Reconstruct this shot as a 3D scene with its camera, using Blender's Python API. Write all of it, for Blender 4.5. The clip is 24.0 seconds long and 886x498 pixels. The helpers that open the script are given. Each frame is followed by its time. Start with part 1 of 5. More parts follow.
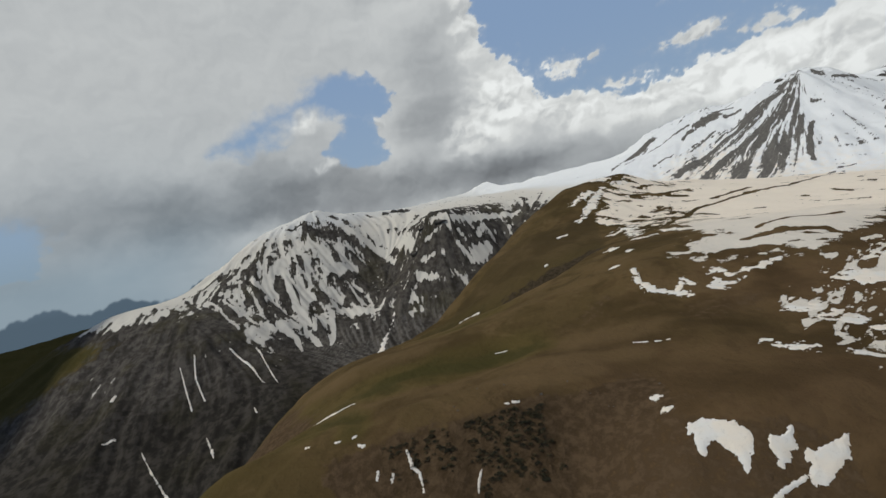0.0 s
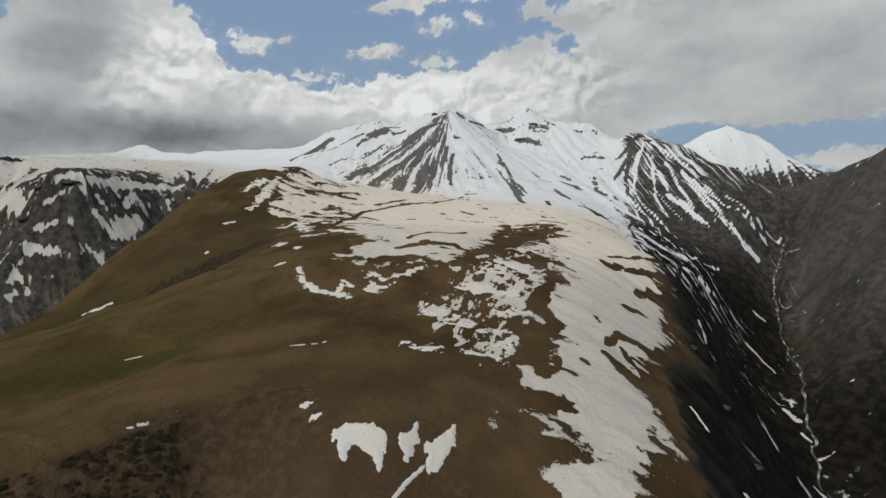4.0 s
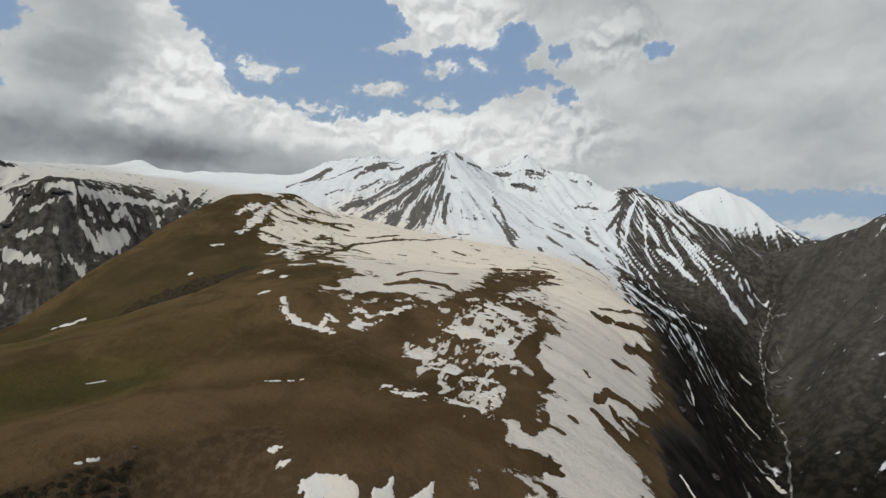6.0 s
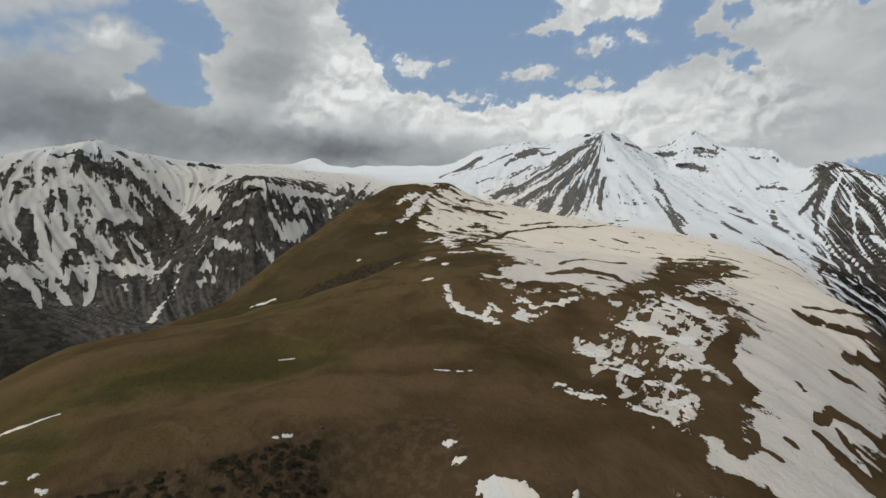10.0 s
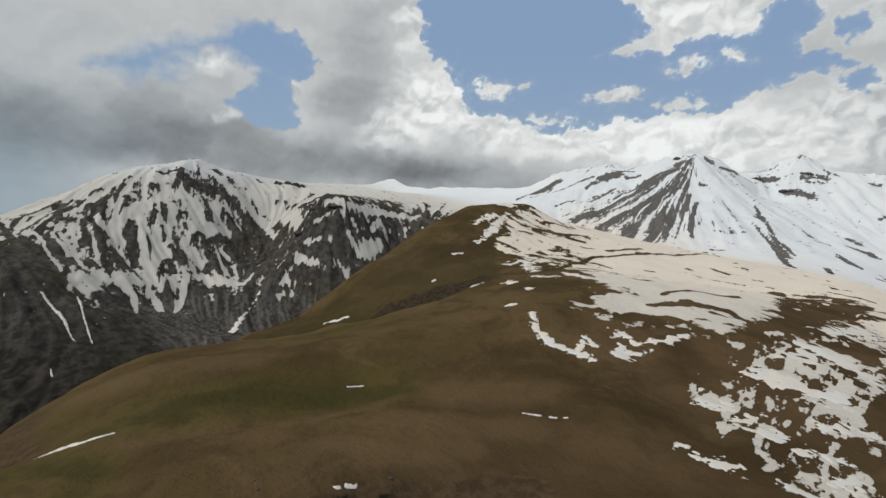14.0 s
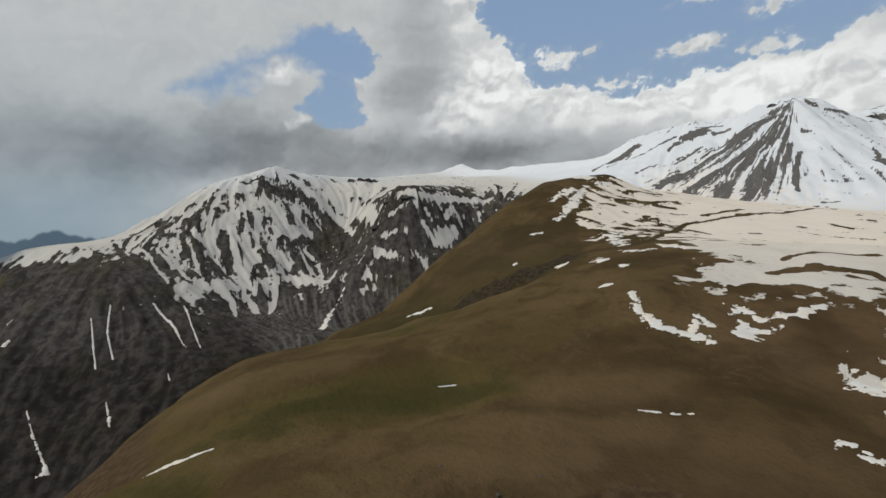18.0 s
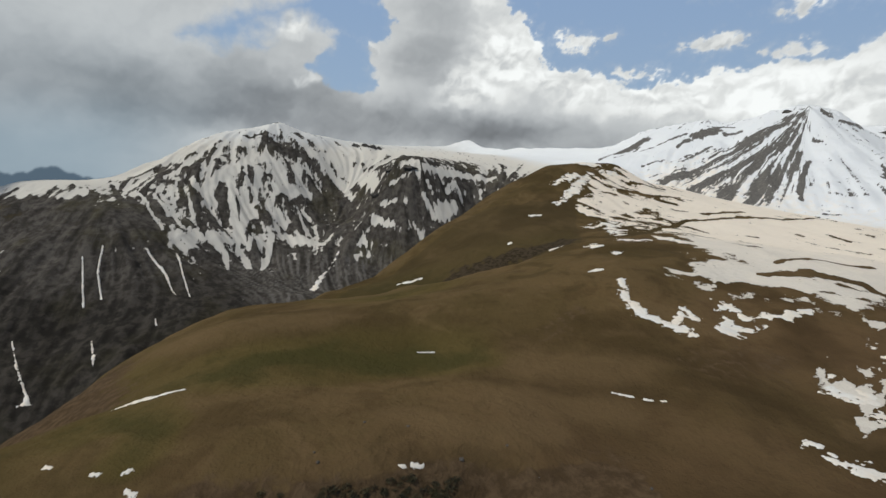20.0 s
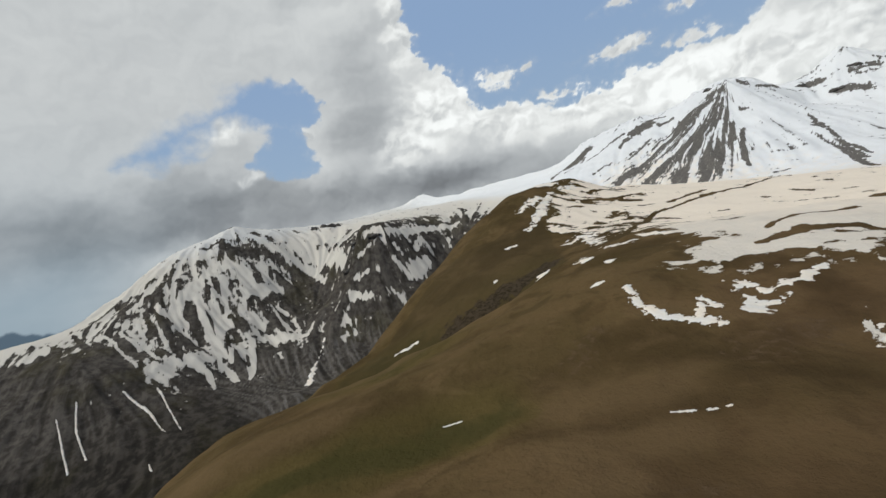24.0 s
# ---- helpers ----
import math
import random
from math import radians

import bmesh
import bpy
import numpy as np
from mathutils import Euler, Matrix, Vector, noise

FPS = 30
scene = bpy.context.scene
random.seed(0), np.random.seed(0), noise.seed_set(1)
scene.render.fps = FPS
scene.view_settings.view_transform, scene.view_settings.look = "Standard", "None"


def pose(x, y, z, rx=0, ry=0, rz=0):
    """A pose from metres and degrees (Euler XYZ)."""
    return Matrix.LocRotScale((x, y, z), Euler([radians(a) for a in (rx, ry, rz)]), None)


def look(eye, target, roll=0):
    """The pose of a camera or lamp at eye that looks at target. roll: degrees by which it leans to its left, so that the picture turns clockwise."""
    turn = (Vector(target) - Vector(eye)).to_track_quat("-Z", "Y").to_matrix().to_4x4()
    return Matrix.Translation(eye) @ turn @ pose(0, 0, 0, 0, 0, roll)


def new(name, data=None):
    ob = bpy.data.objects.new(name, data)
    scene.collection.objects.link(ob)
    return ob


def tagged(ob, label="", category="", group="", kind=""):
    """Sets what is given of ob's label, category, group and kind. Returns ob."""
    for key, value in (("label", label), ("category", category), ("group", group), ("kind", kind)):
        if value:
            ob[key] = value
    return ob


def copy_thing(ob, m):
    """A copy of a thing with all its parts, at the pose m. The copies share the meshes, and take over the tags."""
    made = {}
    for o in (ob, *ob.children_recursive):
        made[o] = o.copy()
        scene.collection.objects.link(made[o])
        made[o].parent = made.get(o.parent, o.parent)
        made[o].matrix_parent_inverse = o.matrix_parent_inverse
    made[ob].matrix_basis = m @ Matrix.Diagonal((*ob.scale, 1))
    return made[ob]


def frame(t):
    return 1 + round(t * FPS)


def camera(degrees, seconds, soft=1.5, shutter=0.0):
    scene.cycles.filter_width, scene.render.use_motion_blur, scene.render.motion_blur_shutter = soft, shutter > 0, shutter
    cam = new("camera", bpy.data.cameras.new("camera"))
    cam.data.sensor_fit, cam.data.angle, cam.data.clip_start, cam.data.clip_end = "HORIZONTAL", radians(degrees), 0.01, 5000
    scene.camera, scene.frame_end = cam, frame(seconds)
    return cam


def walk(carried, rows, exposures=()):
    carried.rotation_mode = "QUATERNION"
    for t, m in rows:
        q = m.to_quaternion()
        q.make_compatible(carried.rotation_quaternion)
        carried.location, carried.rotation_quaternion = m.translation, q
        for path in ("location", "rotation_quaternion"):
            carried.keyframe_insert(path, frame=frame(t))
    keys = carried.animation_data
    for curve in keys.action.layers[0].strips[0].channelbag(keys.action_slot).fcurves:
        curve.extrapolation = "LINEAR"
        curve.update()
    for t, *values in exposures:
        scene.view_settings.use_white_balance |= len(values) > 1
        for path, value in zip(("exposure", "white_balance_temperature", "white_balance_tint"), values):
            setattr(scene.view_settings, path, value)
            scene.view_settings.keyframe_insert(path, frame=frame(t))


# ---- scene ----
# ================= camera and its flight =================
LENS = 83.39
cam = camera(LENS, 24.0, soft=1.5)
FLIGHT = [      # seconds; x, y, z; turn about x, y, z in degrees
    (0.0, -10.7, 11.6, 980.1, 85.47, 12.23, 51.38),
    (0.5, -10.5, 8.1, 987.3, 84.57, 6.32, 29.71),
    (1.0, -3.3, 4.4, 995.2, 87.70, 1.44, 19.42),
    (1.5, -1.9, 2.8, 996.6, 85.74, -0.00, 19.69),
    (2.0, -3.7, 7.7, 995.4, 84.71, 2.92, 16.24),
    (2.5, -7.6, 14.4, 991.7, 82.71, 0.46, 14.87),
    (3.0, -11.8, 21.4, 987.9, 79.48, 1.97, 13.74),
    (3.5, -16.9, 26.6, 986.8, 80.04, 0.47, 15.55),
    (5.5, -24.5, 42.9, 983.6, 78.25, 4.15, 15.17),
    (6.0, -26.3, 43.9, 986.8, 84.14, -3.34, 15.02),
    (6.5, -27.3, 42.9, 989.4, 84.70, -2.75, 16.49),
    (7.0, -27.0, 42.1, 992.8, 84.48, 0.06, 19.25),
    (7.5, -31.3, 42.2, 993.9, 83.77, 0.94, 24.20),
    (8.0, -35.2, 43.3, 993.8, 83.63, 0.57, 27.48),
    (8.5, -36.7, 46.6, 993.0, 83.27, 2.54, 27.13),
    (9.0, -39.3, 51.0, 991.6, 83.95, 0.29, 26.85),
    (9.5, -45.2, 54.4, 988.1, 82.77, -0.25, 28.83),
    (10.0, -53.3, 61.9, 982.3, 82.07, -1.29, 31.75),
    (10.5, -59.4, 68.5, 977.0, 80.79, -0.80, 34.06),
    (12.5, -72.2, 85.7, 969.7, 80.55, 1.04, 37.39),
    (13.0, -76.5, 88.2, 969.2, 81.77, -2.03, 38.49),
    (13.5, -81.1, 91.7, 968.9, 82.31, -1.48, 39.25),
    (14.0, -91.6, 96.1, 972.9, 84.43, -2.45, 40.21),
    (14.5, -99.1, 100.0, 974.4, 85.43, -1.38, 41.32),
    (15.0, -103.2, 103.5, 974.7, 86.67, -2.15, 42.18),
    (15.5, -106.1, 107.2, 974.7, 86.23, -0.26, 44.55),
    (16.0, -108.3, 110.3, 975.3, 83.78, 5.77, 47.20),
    (16.5, -109.4, 111.3, 974.9, 84.81, 4.80, 50.14),
    (17.0, -111.0, 111.8, 974.7, 85.61, 1.97, 50.45),
    (17.5, -114.1, 112.5, 973.9, 83.57, 3.32, 48.05),
    (19.5, -117.4, 120.0, 966.3, 81.47, 2.71, 49.80),
    (20.0, -115.4, 120.4, 965.2, 79.88, -1.96, 48.83),
    (20.5, -110.3, 121.7, 965.1, 72.33, 3.07, 44.63),
    (21.0, -111.0, 119.1, 961.7, 76.31, 6.78, 49.23),
    (21.5, -112.7, 119.2, 959.9, 77.41, 8.89, 49.99),
    (22.0, -116.2, 121.1, 961.0, 78.47, 9.97, 46.00),
    (22.5, -124.2, 121.2, 961.7, 78.01, 11.14, 42.39),
    (23.0, -135.9, 124.7, 964.1, 81.12, 9.02, 46.39),
    (23.5, -139.5, 127.6, 963.7, 84.47, 9.65, 48.04),
    (24.0, -142.8, 132.7, 963.4, 85.60, 13.19, 44.00),
]
walk(cam, [(t, pose(x, y, z, rx, ry, rz)) for t, x, y, z, rx, ry, rz in FLIGHT],
     exposures=[(0, -0.1), (3, -0.25), (6, -0.1), (9, -0.2), (13, -0.05), (14, -0.05), (16, -0.2), (17.5, -0.1), (20, 0.08), (21, 0.4), (22.5, 0.28), (24, 0.1)])

# ================= sky light and sun =================
SUN_AZ, SUN_EL = radians(-156.0), radians(56.0)     # azimuth from +y towards +x
world = bpy.data.worlds.new("sky")
scene.world = world
world.use_nodes = True
wn = world.node_tree.nodes
sky = wn.new("ShaderNodeTexSky")
sky.sky_type, sky.sun_disc = "NISHITA", False
sky.sun_elevation, sky.sun_rotation = SUN_EL, SUN_AZ
sky.air_density, sky.dust_density, sky.altitude = 1.0, 2.0, 2500.0
wn["Background"].inputs["Strength"].default_value = 0.10
world.node_tree.links.new(sky.outputs[0], wn["Background"].inputs["Color"])

sun_dir = Vector((math.sin(SUN_AZ) * math.cos(SUN_EL), math.cos(SUN_AZ) * math.cos(SUN_EL), math.sin(SUN_EL)))
sun = new("sun", bpy.data.lights.new("sun", "SUN"))
sun.data.energy, sun.data.angle, sun.data.color = 2.45, radians(1.5), (0.98, 0.965, 0.87)
sun.matrix_world = look(sun_dir * 3000, (0, 0, 0))

# ================= materials =================


def mat(name):
    m = bpy.data.materials.new(name)
    m.use_nodes = True
    return m, m.node_tree, m.node_tree.nodes["Principled BSDF"]


class Nodes:
    """Short hands for building a node tree."""

    def __init__(self, tree):
        self.t = tree

    def put(self, socket, value):
        if isinstance(value, bpy.types.NodeSocket):
            self.t.links.new(value, socket)
        elif value is not None:
            socket.default_value = value

    def math(self, op, a, b=None, c=None, clamp=False):
        n = self.t.nodes.new("ShaderNodeMath")
        n.operation, n.use_clamp = op, clamp
        for s, v in zip(n.inputs, (a, b, c)):
            self.put(s, v)
        return n.outputs[0]

    def vec(self, op, a, b=None, c=None):
        n = self.t.nodes.new("ShaderNodeVectorMath")
        n.operation = op
        for s, v in zip(n.inputs, (a, b, c)):
            self.put(s, v)
        return n.outputs["Value"] if op in ("LENGTH", "DOT_PRODUCT") else n.outputs[0]

    def noise(self, vector, scale, detail=6.0, rough=0.55, dist=0.0):
        n = self.t.nodes.new("ShaderNodeTexNoise")
        self.put(n.inputs["Vector"], vector)
        for k, v in (("Scale", scale), ("Detail", detail), ("Roughness", rough), ("Distortion", dist)):
            n.inputs[k].default_value = v
        return n.outputs["Fac"]

    def ramp(self, x, a, b, lo=0.0, hi=1.0, kind="SMOOTHSTEP"):
        n = self.t.nodes.new("ShaderNodeMapRange")
        n.interpolation_type = kind
        for s, v in zip(n.inputs, (x, a, b, lo, hi)):
            self.put(s, v)
        return n.outputs[0]

    def mix(self, fac, a, b):
        n = self.t.nodes.new("ShaderNodeMix")
        n.data_type = "RGBA"
        self.put(n.inputs[0], fac)
        self.put(n.inputs[6], a if isinstance(a, bpy.types.NodeSocket) else (*a, 1))
        self.put(n.inputs[7], b if isinstance(b, bpy.types.NodeSocket) else (*b, 1))
        return n.outputs[2]

    def attr(self, name):
        n = self.t.nodes.new("ShaderNodeAttribute")
        n.attribute_name = name
        return n.outputs["Fac"]

    def place(self):
        return self.t.nodes.new("ShaderNodeTexCoord").outputs["Object"]

    def bump(self, height, strength, distance):
        n = self.t.nodes.new("ShaderNodeBump")
        self.put(n.inputs["Height"], height)
        n.inputs["Strength"].default_value, n.inputs["Distance"].default_value = strength, distance
        return n.outputs[0]


SNOW_CLEAN, SNOW_DUSTY = (0.74, 0.74, 0.73), (0.80, 0.69, 0.55)

# grass, scree and rock, with lying snow
m_land, nt, bsdf = mat("grass_rock_and_snow")
k = Nodes(nt)
p = k.place()
big, mid, fin, tiny = k.noise(p, 0.006, 5), k.noise(p, 0.035, 6, 0.6), k.noise(p, 0.16, 6, 0.65), k.noise(p, 0.7, 4, 0.6)
rock, green, scar = k.attr("rock"), k.attr("green"), k.attr("scar")
grass = k.mix(k.ramp(big, 0.36, 0.60), (0.084, 0.0605, 0.026), (0.124, 0.086, 0.041))
grass = k.mix(k.math("MULTIPLY", k.ramp(mid, 0.50, 0.68), 0.5), grass, (0.058, 0.037, 0.017))
grass = k.mix(k.math("MULTIPLY", k.ramp(fin, 0.45, 0.75), 0.5), grass, (0.100, 0.075, 0.034))
blotch, tuft = k.noise(p, 0.018, 4, 0.6, 0.6), k.noise(p, 0.28, 5, 0.7)
grass = k.mix(k.math("MULTIPLY", k.ramp(blotch, 0.54, 0.68), 0.55), grass, (0.150, 0.104, 0.052))
grass = k.mix(k.math("MULTIPLY", k.ramp(blotch, 0.46, 0.34), 0.5), grass, (0.050, 0.037, 0.016))
grass = k.mix(k.math("MULTIPLY", k.ramp(tuft, 0.55, 0.72), 0.4), grass, (0.046, 0.036, 0.015))
gxyz = nt.nodes.new("ShaderNodeSeparateXYZ")
k.put(gxyz.inputs[0], p)
grass = k.mix(k.math("MULTIPLY", k.ramp(k.math("MULTIPLY_ADD", k.math("SUBTRACT", big, 0.5), 500.0, gxyz.outputs[0]), -330.0, -90.0), 0.45), grass, (0.098, 0.062, 0.034))
dull = k.noise(p, 0.011, 3, 0.5)
grass = k.mix(k.math("MULTIPLY", k.ramp(dull, 0.47, 0.60), 0.42), grass, (0.038, 0.025, 0.011))
grass = k.mix(k.math("MULTIPLY", k.ramp(green, 0.05, 0.4), 0.5), grass, (0.088, 0.074, 0.022))
lush = k.ramp(k.math("ADD", green, k.math("MULTIPLY", k.math("SUBTRACT", mid, 0.5), 1.6)), 0.35, 0.95)
grass = k.mix(k.math("MULTIPLY", lush, 0.65), grass, (0.042, 0.044, 0.014))
grass = k.mix(k.math("MULTIPLY", k.ramp(k.math("ADD", k.attr("tan"), k.math("MULTIPLY", k.math("SUBTRACT", mid, 0.5), 1.2)), 0.0, 1.1), 0.6), grass, (0.138, 0.097, 0.048))
grass = k.vec("MULTIPLY", grass, (0.97, 0.905, 0.87))
# shade painted into the grass behind the fold and across the upper hill
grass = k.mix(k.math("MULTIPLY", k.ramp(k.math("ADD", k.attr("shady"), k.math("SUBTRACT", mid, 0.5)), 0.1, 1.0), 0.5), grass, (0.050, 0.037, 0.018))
grass = k.mix(k.math("MULTIPLY", k.ramp(k.math("ADD", k.attr("band"), k.math("SUBTRACT", fin, 0.5)), 0.3, 0.8), 0.85), grass, k.mix(k.ramp(fin, 0.4, 0.6), (0.024, 0.018, 0.011), (0.058, 0.043, 0.029)))
earth = k.mix(k.ramp(fin, 0.35, 0.65), (0.056, 0.036, 0.019), (0.098, 0.064, 0.035))
grass = k.mix(k.ramp(k.math("ADD", scar, k.math("MULTIPLY", k.math("SUBTRACT", fin, 0.5), 1.8)), 0.35, 0.9), grass, earth)
# streaks that run down the mountainsides: across and along the fall of each range
sxyz = nt.nodes.new("ShaderNodeSeparateXYZ")
k.put(sxyz.inputs[0], p)
px, py = sxyz.outputs[0], sxyz.outputs[1]


def fall_noise(across, along, wide, long, seed):
    c = nt.nodes.new("ShaderNodeCombineXYZ")
    k.put(c.inputs[0], k.math("DIVIDE", across, wide))
    k.put(c.inputs[1], k.math("DIVIDE", along, long))
    c.inputs[2].default_value = seed
    return k.math("SUBTRACT", k.noise(c.outputs[0], 1.0, 4, 0.6, 0.3), 0.5)


def turned_axes(ca, sa):
    return (k.math("ADD", k.math("MULTIPLY", px, ca), k.math("MULTIPLY", py, sa)),
            k.math("SUBTRACT", k.math("MULTIPLY", py, ca), k.math("MULTIPLY", px, sa)))


stone = k.mix(k.ramp(mid, 0.40, 0.62), (0.046, 0.040, 0.034), (0.090, 0.079, 0.067))
stone = k.mix(k.math("MULTIPLY", k.ramp(fin, 0.5, 0.72), 0.4), stone, (0.026, 0.022, 0.018))
stone = k.mix(k.math("MULTIPLY", k.ramp(big, 0.5, 0.66), 0.5), stone, (0.060, 0.052, 0.026))
stone = k.mix(k.math("MULTIPLY", k.ramp(k.math("ADD", k.attr("grain"), k.math("SUBTRACT", mid, 0.5)), 0.5, 1.0), 0.28), stone, (0.125, 0.112, 0.098))
stone = k.mix(k.math("MULTIPLY", k.ramp(k.math("ADD", k.attr("grain"), k.math("SUBTRACT", mid, 0.5)), 0.45, 0.0), 0.35), stone, (0.024, 0.020, 0.016))
for name, turn_by, wide, long in (("streak_west", (0.43, 0.90), 34.0, 300.0), ("wall", (0.80, -0.60), 60.0, 420.0)):
    gully = fall_noise(*turned_axes(*turn_by), wide, long, 9.0)
    stone = k.mix(k.math("MULTIPLY", k.ramp(gully, -0.02, 0.16), k.math("MULTIPLY", k.attr(name), 0.6)), stone, (0.026, 0.023, 0.019))
    stone = k.mix(k.math("MULTIPLY", k.ramp(gully, -0.04, -0.18), k.math("MULTIPLY", k.attr(name), 0.45)), stone, (0.105, 0.093, 0.078))
# paler rock; on the main peak distance haze is mixed into the colour
stone = k.mix(k.attr("pale_hazed"), stone, k.mix(k.ramp(fin, 0.4, 0.65), (0.105, 0.096, 0.085), (0.175, 0.160, 0.142)))
# dark valley ground, with cloud shade put into its colour as well
stone = k.mix(k.attr("dark_shaded"), stone, k.mix(k.ramp(mid, 0.42, 0.62), (0.010, 0.009, 0.007), (0.024, 0.020, 0.015)))
bare = k.mix(k.ramp(k.math("ADD", rock, k.math("MULTIPLY", k.math("SUBTRACT", mid, 0.5), 0.8)), 0.35, 0.75), grass, stone)
cover = k.math("MULTIPLY_ADD", k.ramp(rock, 0, 1, 1.0, 0.6), k.math("ADD", k.math("ADD", k.math("MULTIPLY", k.math("SUBTRACT", fin, 0.5), 1.05), k.math("MULTIPLY", k.math("SUBTRACT", mid, 0.5), 0.5)), k.math("MULTIPLY", k.math("SUBTRACT", tiny, 0.5), 0.55)), k.attr("snow"))
ax, ay = k.math("ADD", px, 850.0), k.math("SUBTRACT", 3210.0, py)
spin, away = k.math("ARCTAN2", ax, ay), k.math("SQRT", k.math("ADD", k.math("MULTIPLY", ax, ax), k.math("MULTIPLY", ay, ay)))
for name, (u, v), wide, long, force in (("streak_dark", turned_axes(0.92, 0.40), 15.0, 480.0, 3.6), ("streak_slope", turned_axes(0.65, 0.75), 11.0, 300.0, 4.5),
                                        ("streak_west", turned_axes(0.43, 0.90), 19.0, 170.0, 2.2), ("streak_peak", (spin, away), 0.030, 420.0, 3.6)):
    cover = k.math("MULTIPLY_ADD", k.math("MULTIPLY", fall_noise(u, v, wide, long, 3.0), k.attr(name)), force, cover)
lying = k.ramp(k.math("DIVIDE", cover, k.ramp(rock, 0, 1, 1.0, 4.0)), -0.035, 0.045)
white = k.mix(k.ramp(k.math("ADD", k.attr("dust"), k.math("MULTIPLY", k.math("SUBTRACT", mid, 0.5), 0.8)), 0.2, 0.8), SNOW_CLEAN, SNOW_DUSTY)
white = k.mix(k.math("MULTIPLY", k.ramp(fin, 0.5, 0.8), 0.35), white, (0.60, 0.55, 0.47))
# snow of the western range and the tongue dimmed: cloud shade in its colour
white = k.mix(k.math("MULTIPLY", k.attr("snow_shade"), 0.8), white, (0.50, 0.475, 0.425))
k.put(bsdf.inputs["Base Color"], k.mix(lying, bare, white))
k.put(bsdf.inputs["Roughness"], k.ramp(lying, 0, 1, 0.95, 0.72))
k.put(bsdf.inputs["Specular IOR Level"], k.ramp(lying, 0, 1, 0.03, 0.25))
relief = k.math("ADD", k.math("MULTIPLY", fin, 2.6), k.math("ADD", k.math("MULTIPLY", tiny, 0.6), k.math("MULTIPLY", lying, 1.0)))
k.put(bsdf.inputs["Normal"], k.bump(relief, 0.75, 1.0))

# old snow of the loose patches
m_snow, nt, bsdf = mat("old_snow")
k = Nodes(nt)
p = k.place()
n1, n2 = k.noise(p, 0.06, 6), k.noise(p, 0.5, 6, 0.65)
c = k.mix(k.ramp(n1, 0.35, 0.65), (0.70, 0.665, 0.60), (0.74, 0.65, 0.53))
c = k.mix(k.math("MULTIPLY", k.ramp(n2, 0.52, 0.75), 0.5), c, (0.52, 0.46, 0.38))
k.put(bsdf.inputs["Base Color"], c)
bsdf.inputs["Roughness"].default_value = 0.75
k.put(bsdf.inputs["Normal"], k.bump(n2, 0.5, 0.4))

# pale gravel and ice of the stream bed
m_bed, nt, bsdf = mat("stream_gravel_and_ice")
k = Nodes(nt)
p = k.place()
k.put(bsdf.inputs["Base Color"], k.mix(k.ramp(k.noise(p, 0.03, 7, 0.7), 0.48, 0.62), (0.07, 0.065, 0.058), (0.60, 0.58, 0.55)))
bsdf.inputs["Roughness"].default_value = 0.8

# dark leaves and stems of the dwarf shrubs
m_leaf, nt, bsdf = mat("shrub_leaves")
k = Nodes(nt)
info = nt.nodes.new("ShaderNodeObjectInfo")
k.put(bsdf.inputs["Base Color"], k.mix(info.outputs["Random"], (0.022, 0.021, 0.007), (0.055, 0.043, 0.014)))
bsdf.inputs["Roughness"].default_value = 0.9
m_stem, nt, bsdf = mat("shrub_stem")
bsdf.inputs["Base Color"].default_value = (0.05, 0.035, 0.022, 1)
bsdf.inputs["Roughness"].default_value = 0.9

# dark weathered crags
m_crag, nt, bsdf = mat("crag_rock")
k = Nodes(nt)
p = k.place()
cr = k.noise(p, 0.06, 8, 0.7)
k.put(bsdf.inputs["Base Color"], k.mix(k.ramp(cr, 0.42, 0.62), (0.048, 0.042, 0.036), (0.100, 0.089, 0.076)))
bsdf.inputs["Roughness"].default_value = 0.95
k.put(bsdf.inputs["Normal"], k.bump(cr, 0.8, 3.0))

# lichened grey boulders
m_stone, nt, bsdf = mat("boulder_stone")
k = Nodes(nt)
p = k.place()
k.put(bsdf.inputs["Base Color"], k.mix(k.ramp(k.noise(p, 1.2, 6, 0.65), 0.4, 0.65), (0.05, 0.042, 0.033), (0.10, 0.085, 0.068)))
bsdf.inputs["Roughness"].default_value = 0.92

# the cloudy sky far behind the land: how thick the cloud is and how bright, worked out on the dome further down
m_sky, nt, _ = mat("cloudy_sky")
nt.nodes.remove(nt.nodes["Principled BSDF"])
k = Nodes(nt)
way = k.vec("NORMALIZE", k.place())
sep = nt.nodes.new("ShaderNodeSeparateXYZ")
k.put(sep.inputs[0], way)
el_deg = k.math("MULTIPLY", k.math("ARCSINE", sep.outputs[2]), 57.2958)
wisp = k.math("SUBTRACT", k.noise(way, 60.0, 4, 0.55), 0.5)
thick = k.math("MULTIPLY_ADD", wisp, 0.5, k.attr("thick"))
tone = k.math("MULTIPLY_ADD", wisp, 0.03, k.attr("tone"))
tint = k.mix(k.ramp(tone, 0.2, 0.75, 0, 1, "LINEAR"), (0.91, 0.98, 1.04), (0.965, 0.995, 0.985))
grey = k.vec("MULTIPLY", tint, k.ramp(tone, 0.0, 1.0, 0.06, 0.92, "LINEAR"))
blue = k.mix(k.ramp(el_deg, 0.0, 20.0), (0.29, 0.40, 0.53), (0.235, 0.345, 0.525))
glow = nt.nodes.new("ShaderNodeEmission")
vault = k.mix(k.ramp(thick, 0.05, 0.95), blue, grey)
vault = k.mix(k.attr("haze"), vault, (0.23, 0.315, 0.38))
vault = k.mix(k.attr("far"), vault, k.mix(k.ramp(el_deg, -2.5, 0.8), (0.085, 0.125, 0.165), (0.14, 0.195, 0.26)))
